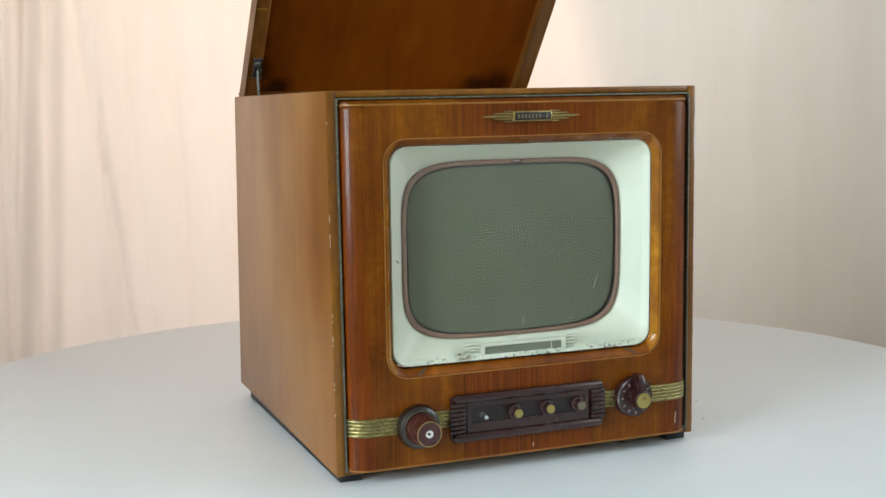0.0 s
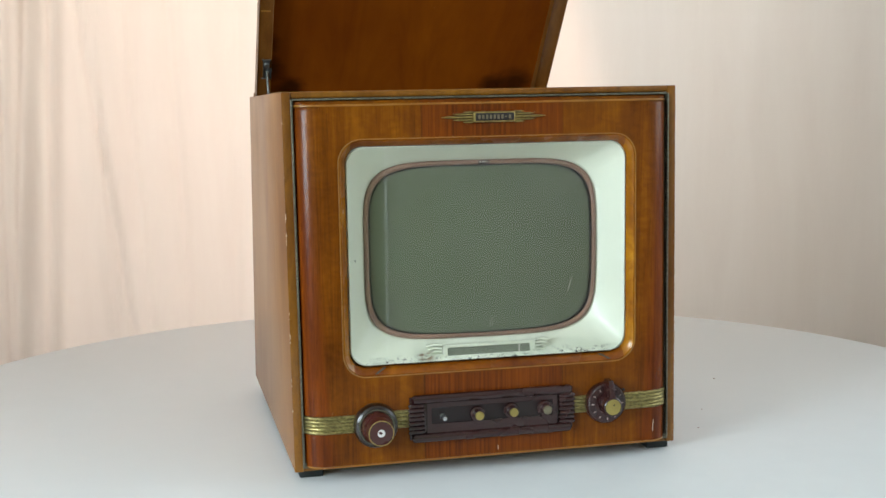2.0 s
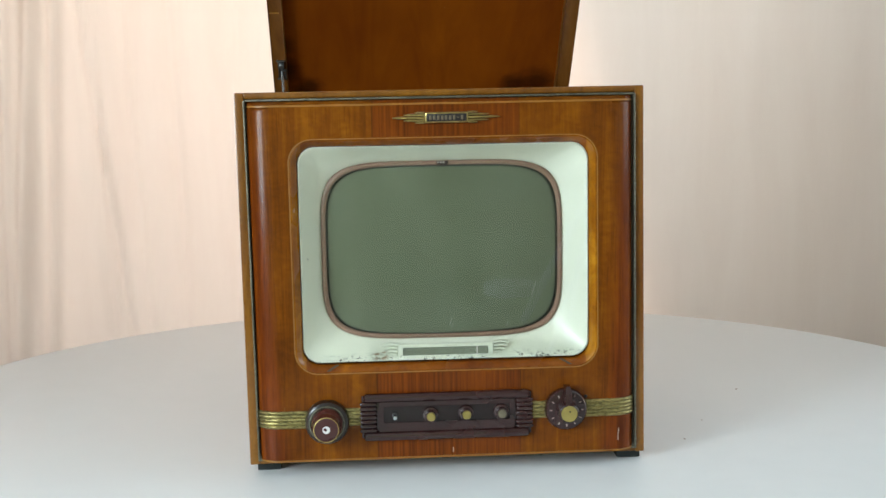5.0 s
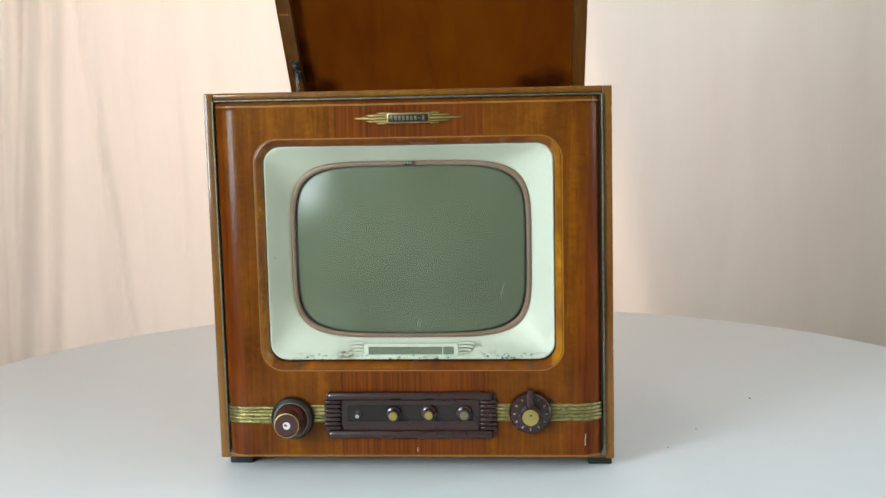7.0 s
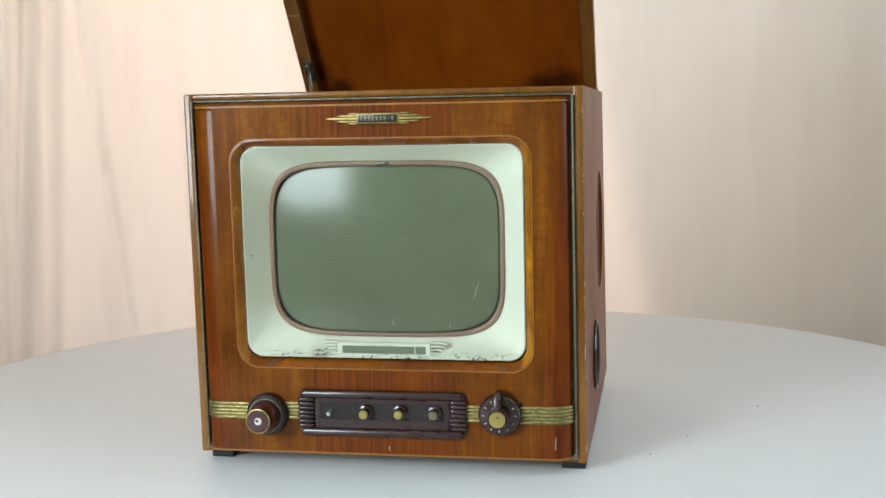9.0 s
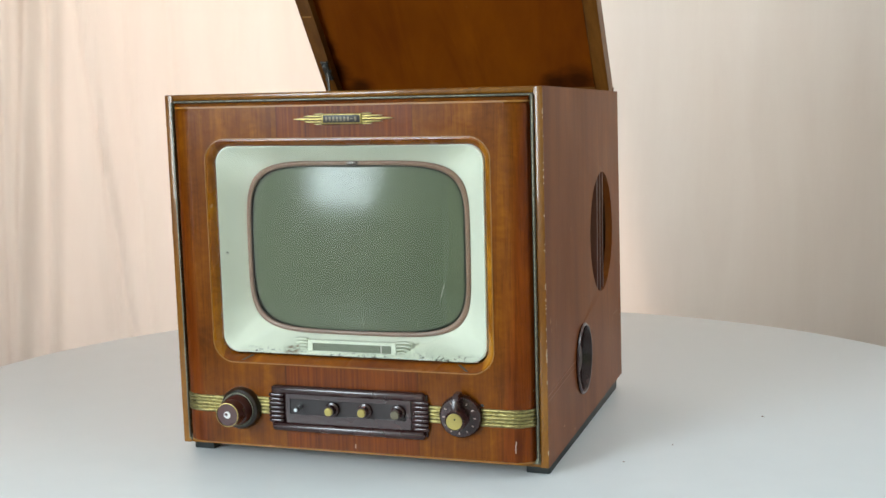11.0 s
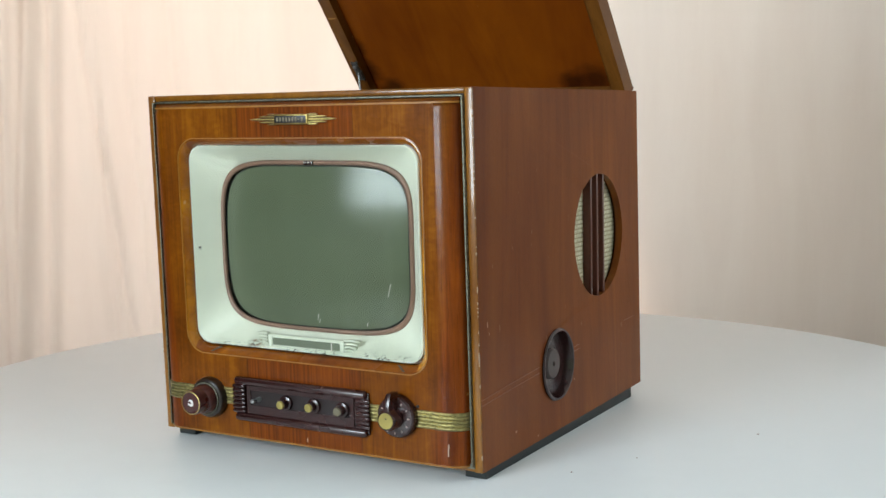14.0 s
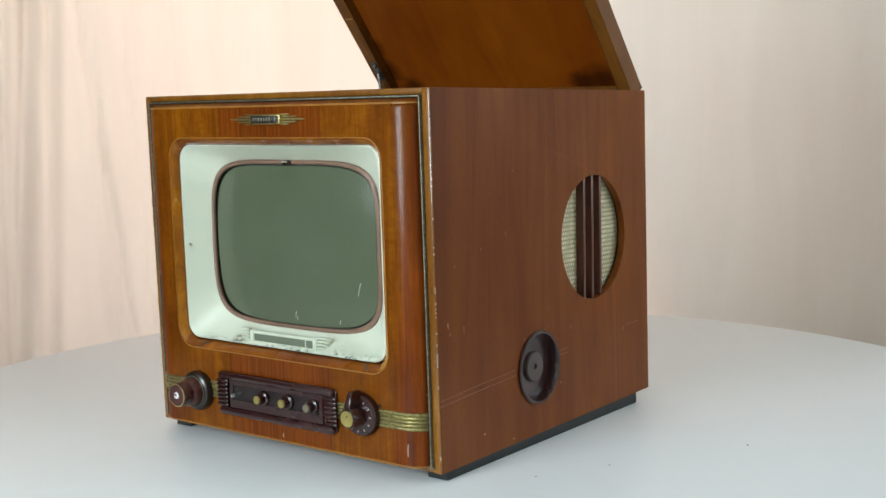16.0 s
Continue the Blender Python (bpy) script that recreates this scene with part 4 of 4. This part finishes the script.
def knobs(tv):
    band(tv, -0.2650, -0.205, 0.0598, 0.0830, -1)
    band(tv, 0.155, 0.2245, 0.0632, 0.0866, 1)
    band(tv, -0.158, -0.1345, 0.0615, 0.0850, 0)
    band(tv, 0.0865, 0.108, 0.0635, 0.0865, 0)
    # round knob with a tall cap
    at = (-0.1795, FACE, 0.0685)
    dial = set_part("volume_knob", lathe([(0.0, -0.0005), (0.0280, -0.0005), (0.0285, 0.003), (0.0280, 0.008), (0.0265, 0.0115), (0.0235, 0.0135), (0.0235, 0.0125), (0.0, 0.0125)], facing(*at), 64,
                wobble=lambda i: 1 + 0.02 * (i % 2)), M["dark_bakelite"], tv, "dark round double knob")
    set_part("gilt_ring", lathe([(0.0232, 0.012), (0.0232, 0.0150), (0.0218, 0.0152), (0.0215, 0.012)], facing(*at), 56), M["bead"], dial, "dull gilt ring")
    set_part("cap", lathe([(0.0205, 0.012), (0.0200, 0.024), (0.0175, 0.028), (0.0172, 0.0425), (0.0162, 0.0445), (0, 0.0450)], facing(*at), 56), M["bakelite_face"], dial, "dark red cap")
    set_part("cap_ring", lathe([(0.0163, 0.0438), (0.0163, 0.0452), (0.0153, 0.0455), (0.0151, 0.0440)], facing(*at), 56), M["gold"], dial, "thin gilt ring")
    set_part("emblem", lathe([(0, 0.0446), (0.0050, 0.0446), (0.0047, 0.0456), (0, 0.0457)], facing(*at), 20), M["white"], dial, "small white emblem with a dark wedge")
    loops = [[Vector((at[0] + x, FACE - y, at[2] + z)) for x, z in ((-0.0042, 0.0012), (-0.0005, -0.0016), (0.0016, 0.0004), (-0.0012, 0.0030))] for y in (0.0452, 0.0462)]
    set_part("wedge", loft(loops, True, True), M["bakelite_face"], dial)
    # channel switch
    at = (0.1315, FACE, 0.0762)
    dial = set_part("channel_knob", lathe([(0, -0.0005), (0.0268, -0.0005), (0.0272, 0.002), (0.0272, 0.008), (0.0262, 0.011), (0.0245, 0.0125), (0.016, 0.014), (0, 0.014)], facing(*at), 96,
                wobble=lambda i: 1 + 0.030 * (i % 2)), M["bakelite"], tv, "maroon knurled channel dial with a pointer")
    set_part("hub", lathe([(0.0138, 0.012), (0.0134, 0.030), (0.0124, 0.034), (0.0112, 0.035), (0.0110, 0.0335), (0, 0.0335)], facing(*at), 48), M["bakelite"], dial)
    set_part("disc", lathe([(0, 0.0338), (0.0105, 0.0338), (0.0103, 0.0352), (0, 0.0356)], facing(*at), 40), M["cap"], dial, "gilt centre disc")
    set_part("dimple", lathe([(0, 0.0355), (0.0012, 0.0355), (0.0010, 0.0360), (0, 0.0361)], facing(at[0] + 0.0008, at[1], at[2] + 0.003), 10), M["bakelite"], dial)
    loops = []
    for z, w, y0 in ((0.008, 0.0046, 0.034), (0.018, 0.0046, 0.0335), (0.029, 0.0044, 0.030), (0.0335, 0.0036, 0.026)):
        y1 = 0.012 if z < 0.02 else 0.010
        loops.append([Vector((at[0] - w, FACE - y1, at[2] + z)), Vector((at[0] - w * 0.85, FACE - y0 + 0.001, at[2] + z)), Vector((at[0], FACE - y0, at[2] + z)), Vector((at[0] + w * 0.85, FACE - y0 + 0.001, at[2] + z)), Vector((at[0] + w, FACE - y1, at[2] + z))])
    set_part("pointer", loft(loops, True, True), M["bakelite"], dial)
    for i in range(12):
        if i == 0:
            continue
        a = radians(90 - i * 30)
        m = facing(at[0] + 0.0205 * math.cos(a), FACE - 0.0132, at[2] + 0.0205 * math.sin(a)) @ Matrix.Rotation(a, 4, "Z")
        set_part("dial_mark", box(-0.0016, 0.0016, -0.0007, 0.0007, 0.0, 0.0006, m=m), M["mark"], dial)
    # bakelite panel
    cx0, cx1, cz0, cz1 = -0.1365, 0.0885, 0.0415, 0.1035
    back = set_part("control_panel", box(cx0 + 0.002, cx1 - 0.002, FACE - 0.003, FACE + 0.001, cz0 + 0.003, cz1 - 0.003, 0.001), M["bakelite"], tv, "dark maroon bakelite control panel")
    for z in (cz1 - 0.0055, cz0 + 0.0055):
        rod = lathe([(0, -0.1085), (0.0030, -0.1080), (0.0052, -0.1060), (0.0060, -0.103), (0.0060, 0.103), (0.0052, 0.1060), (0.0030, 0.1080), (0, 0.1085)], Matrix.Translation(((cx0 + cx1) / 2, FACE - 0.0045, z)) @ Matrix.Rotation(radians(90), 4, "Y"), 20)
        set_part("rod", rod, M["bakelite"], back)
    for x in (cx0 + 0.0105, cx1 - 0.0105):
        for i in range(7):
            z = cz0 + 0.0135 + i * (cz1 - cz0 - 0.027) / 6
            rib = lathe([(0, -0.0110), (0.0018, -0.0106), (0.0028, -0.0090), (0.0031, -0.006), (0.0031, 0.006), (0.0028, 0.0090), (0.0018, 0.0106), (0, 0.0110)], Matrix.Translation((x, FACE - 0.0050, z)) @ Matrix.Rotation(radians(90), 4, "Y"), 14)
            set_part("rib", rib, M["bakelite"], back)
    fx0, fx1, fz0, fz1 = -0.1120, 0.0640, 0.0530, 0.0930
    set_part("inner_frame", plate(rounded_rect(fx0, fx1, fz0, fz1, 0.001, FACE - 0.0055, 2), [rounded_rect(fx0 + 0.006, fx1 - 0.006, fz0 + 0.0118, fz1 - 0.0070, 0.001, FACE - 0.0055, 2)], 0.004), M["bakelite"], back)
    set_part("recess", box(fx0 + 0.004, fx1 - 0.004, FACE - 0.0038, FACE - 0.0030, fz0 + 0.006, fz1 - 0.005), M["recess"], back, "dark maroon recess")
    for x, z, capmat in ((-0.0450, 0.0735, "cap"), (0.0012, 0.0745, "cap"), (0.0470, 0.0745, "grey_cap")):
        k = set_part("small_knob", lathe([(0, 0.003), (0.0098, 0.003), (0.0103, 0.006), (0.0096, 0.0085), (0.0072, 0.0095), (0.0070, 0.018), (0, 0.0185)], facing(x, FACE, z + 0.0008), 28, wobble=lambda i: 1 + 0.02 * (i % 2)), M["bakelite"], tv, "small maroon knob with a metal cap")
        set_part("cap", lathe([(0.0058, 0.0175), (0.0058, 0.0195), (0.0052, 0.0206), (0, 0.0210)], facing(x, FACE, z + 0.0008), 24), M[capmat], k, "gilt cap" if capmat == "cap" else "tarnished grey cap")
    set_part("shaft", lathe([(0, 0.003), (0.0031, 0.003), (0.0031, 0.0200), (0.0025, 0.0210), (0, 0.0212)], facing(-0.0915, FACE, 0.0745), 14), M["steel"], tv, "bare steel shaft, its knob missing")
    set_part("screw", lathe([(0.0022, 0), (0.0020, 0.0015), (0, 0.002)], facing(0.1585, FACE, 0.0905), 12), M["black"], tv)


def sideworks(tv):
    out = Matrix.Rotation(radians(90), 4, "Y")
    # loudspeaker
    m = Matrix.Translation((X1 - 0.0165, 0.053, 0.2745)) @ out
    set_part("speaker_cloth", lathe([(0, 0), (0.097, 0), (0.097, 0.001), (0, 0.001)], m, 64), M["weave"], tv, "coarse beige woven loudspeaker cloth")
    for i in range(3):
        y = 0.053 + (i - 1) * 0.0235
        half = math.sqrt(0.0965 ** 2 - (abs(y - 0.053) + 0.003) ** 2)
        set_part("slat", box(X1 - 0.0155, X1 - 0.0025, y - 0.0032, y + 0.0032, 0.2745 - half, 0.2745 + half, 0.0012, segments=2), M["slat"], tv, "dark red lacquered slat")
    # round bakelite dish with a hub
    m = Matrix.Translation((X1, -0.1075, 0.1055)) @ out
    prof = [(0.046, -0.010), (0.0515, 0.0), (0.0522, 0.0022), (0.0505, 0.0042), (0.0480, 0.0040), (0.0465, 0.001), (0.0445, -0.012), (0.036, -0.022), (0.020, -0.026), (0.0, -0.026)]
    dish = set_part("dish", lathe(prof, m, 64), M["bakelite"], tv, "round dark bakelite recess with a hub")
    set_part("hub", lathe([(0.0225, -0.026), (0.0215, -0.008), (0.0205, -0.006), (0.0195, -0.0052), (0.004, -0.0055), (0.0035, -0.008), (0, -0.008)], m, 48, wobble=lambda i: 1 + 0.02 * (i % 2)), M["hub"], dish, "worn grey-brown hub")


def lid(tv):
    """Shallow box lid, hinged along the top of the back, leaning forward over the cabinet."""
    lx0, lx1 = -0.2725, 0.2275
    up = Vector((0, -0.634, 0.773))
    out = Vector((0, -0.773, -0.634))        # towards the open side of the lid
    foot = Vector((0, 0.2195, 0.4965))
    m = Matrix(((1, 0, 0, foot.x), (0, out.y, up.y, foot.y), (0, out.z, up.z, foot.z), (0, 0, 0, 1)))
    L, D, T = 0.50, 0.027, 0.023
    board = part("lid", box(lx0 + T, lx1 - T, 0.0, 0.010, 0.0, L, 0.0015, m=m), M["lid_inside"], tv, "raised brown lid, dark stained inside")
    for a, b in ((lx0 + 0.0003, lx0 + T), (lx1 - T, lx1 - 0.0003)):
        part("lid_side", box(a, b, -0.0003, D, 0.0, L, 0.0020, m=m), M["lid_rim"], board)
    part("lid_front", box(lx0 + T, lx1 - T, 0.0102, D, L - T, L, 0.0015, m=m), M["lid_rim"], board)
    part("lid_foot", box(lx0 + T, lx1 - T, 0.0102, 0.020, 0.0, 0.012, 0.0015, m=m), M["lid_rim"], board)
    part("hinge", lathe([(0.003, -0.46), (0.003, 0.0)], Matrix.Translation((lx1 - 0.015, 0.2205, 0.4945)) @ out_axis(), 12), M["bead"], board)
    # stay on one rim: rounded plate with a hook, pivot, and bar down into the cabinet
    sx = -0.2580
    stay = part("stay_plate", box(sx - 0.0050, sx + 0.0050, D - 0.001, D + 0.0022, 0.056, 0.092, 0.0022, m=m), M["iron"], board, "dark steel stay")
    part("hook", box(sx + 0.0030, sx + 0.0075, D + 0.0010, D + 0.0060, 0.058, 0.074, 0.0014, m=m), M["iron"], stay)
    pivot = m @ Vector((sx + 0.001, D + 0.004, 0.072))
    low = pivot + Vector((0.0045, 0.012, -0.095))
    d = (pivot - low)
    bar = lathe([(0.0, 0), (0.0024, 0), (0.0024, d.length), (0, d.length)], Matrix.Translation(low) @ d.to_track_quat("Z", "Y").to_matrix().to_4x4(), 10)
    part("stay_bar", bar, M["steel"], stay, "bright steel bar")
    part("pivot", lathe([(0.0045, -0.003), (0.0045, 0.003), (0.003, 0.0045), (0, 0.0045)], m @ Matrix.Translation((sx, D + 0.003, 0.084)) @ Matrix.Rotation(radians(-90), 4, "X"), 16), M["iron"], stay)
    part("pin", box(lx0 + 0.003, lx0 + 0.018, D - 0.001, D + 0.0006, 0.184, 0.1865, 0.0003, m=m), M["inlay"], board)


def out_axis():
    return Matrix.Rotation(radians(90), 4, "Y")


def television():
    tv = new("television")
    tv.location = (0, 0, TABLE + 0.004)
    tagged(tv, "old brown wooden table television with a raised lid", "television")
    cabinet(tv), front(tv), knobs(tv), sideworks(tv), lid(tv)
    return tv


def reflector_board():
    """Pale board on two feet, beside the camera, which the pane mirrors."""
    ob = finish("reflector_board", box(0.58, 2.25, -1.80, -1.78, 0.03, 1.45, 0.003), M["board"])
    tagged(ob, "tall white board standing on two wooden feet", "reflector board")
    for x in (0.75, 2.0):
        part("foot", box(x, x + 0.04, -1.95, -1.63, 0.0, 0.035, 0.003), M["floor"], ob)


def light_stand():
    """Steel stand on three legs with a slanting arm."""
    # unseen; added so that the pane mirrors pale streaks
    ob = new("light_stand")
    ob.location = (1.02, -3.35, 0)
    tagged(ob, "steel light stand on three legs with a slanting arm", "light stand")

    def rod(name, a, b, radius, material):
        a, b = Vector(a), Vector(b)
        d = b - a
        bm = lathe([(0, 0), (radius, 0), (radius, d.length), (0, d.length)], Matrix.Translation(a) @ d.to_track_quat("Z", "Y").to_matrix().to_4x4(), 12)
        part(name, bm, M[material], ob)
    rod("pole", (0, 0, 0.05), (0, 0, 1.2), 0.013, "steel")
    for i in range(3):
        c, q = math.cos(i * 2.094 + 0.4), math.sin(i * 2.094 + 0.4)
        rod("leg", (0.015 * c, 0.015 * q, 0.62), (0.36 * c, 0.36 * q, 0.0), 0.011, "window")
    rod("arm", (-0.28, 0.05, 0.30), (0.10, 0.02, 0.98), 0.016, "window")
    rod("clamp", (-0.03, 0.03, 0.80), (0.05, 0.03, 0.80), 0.035, "window")
    rod("tray", (-0.34, 0.10, 0.42), (-0.34, 0.10, 0.46), 0.10, "window")


room()
reflector_board()
light_stand()
hanging_cloth()
table_ob = turntable()
tv_ob = television()


def motions():
    walk(table_ob, [(t, pose(0, 0, TABLE, 0, 0, a)) for t, a in TURN])
    walk(tv_ob, [(t, pose(0, 0, TABLE + 0.004, 0, 0, a)) for t, a in TURN])


motions()
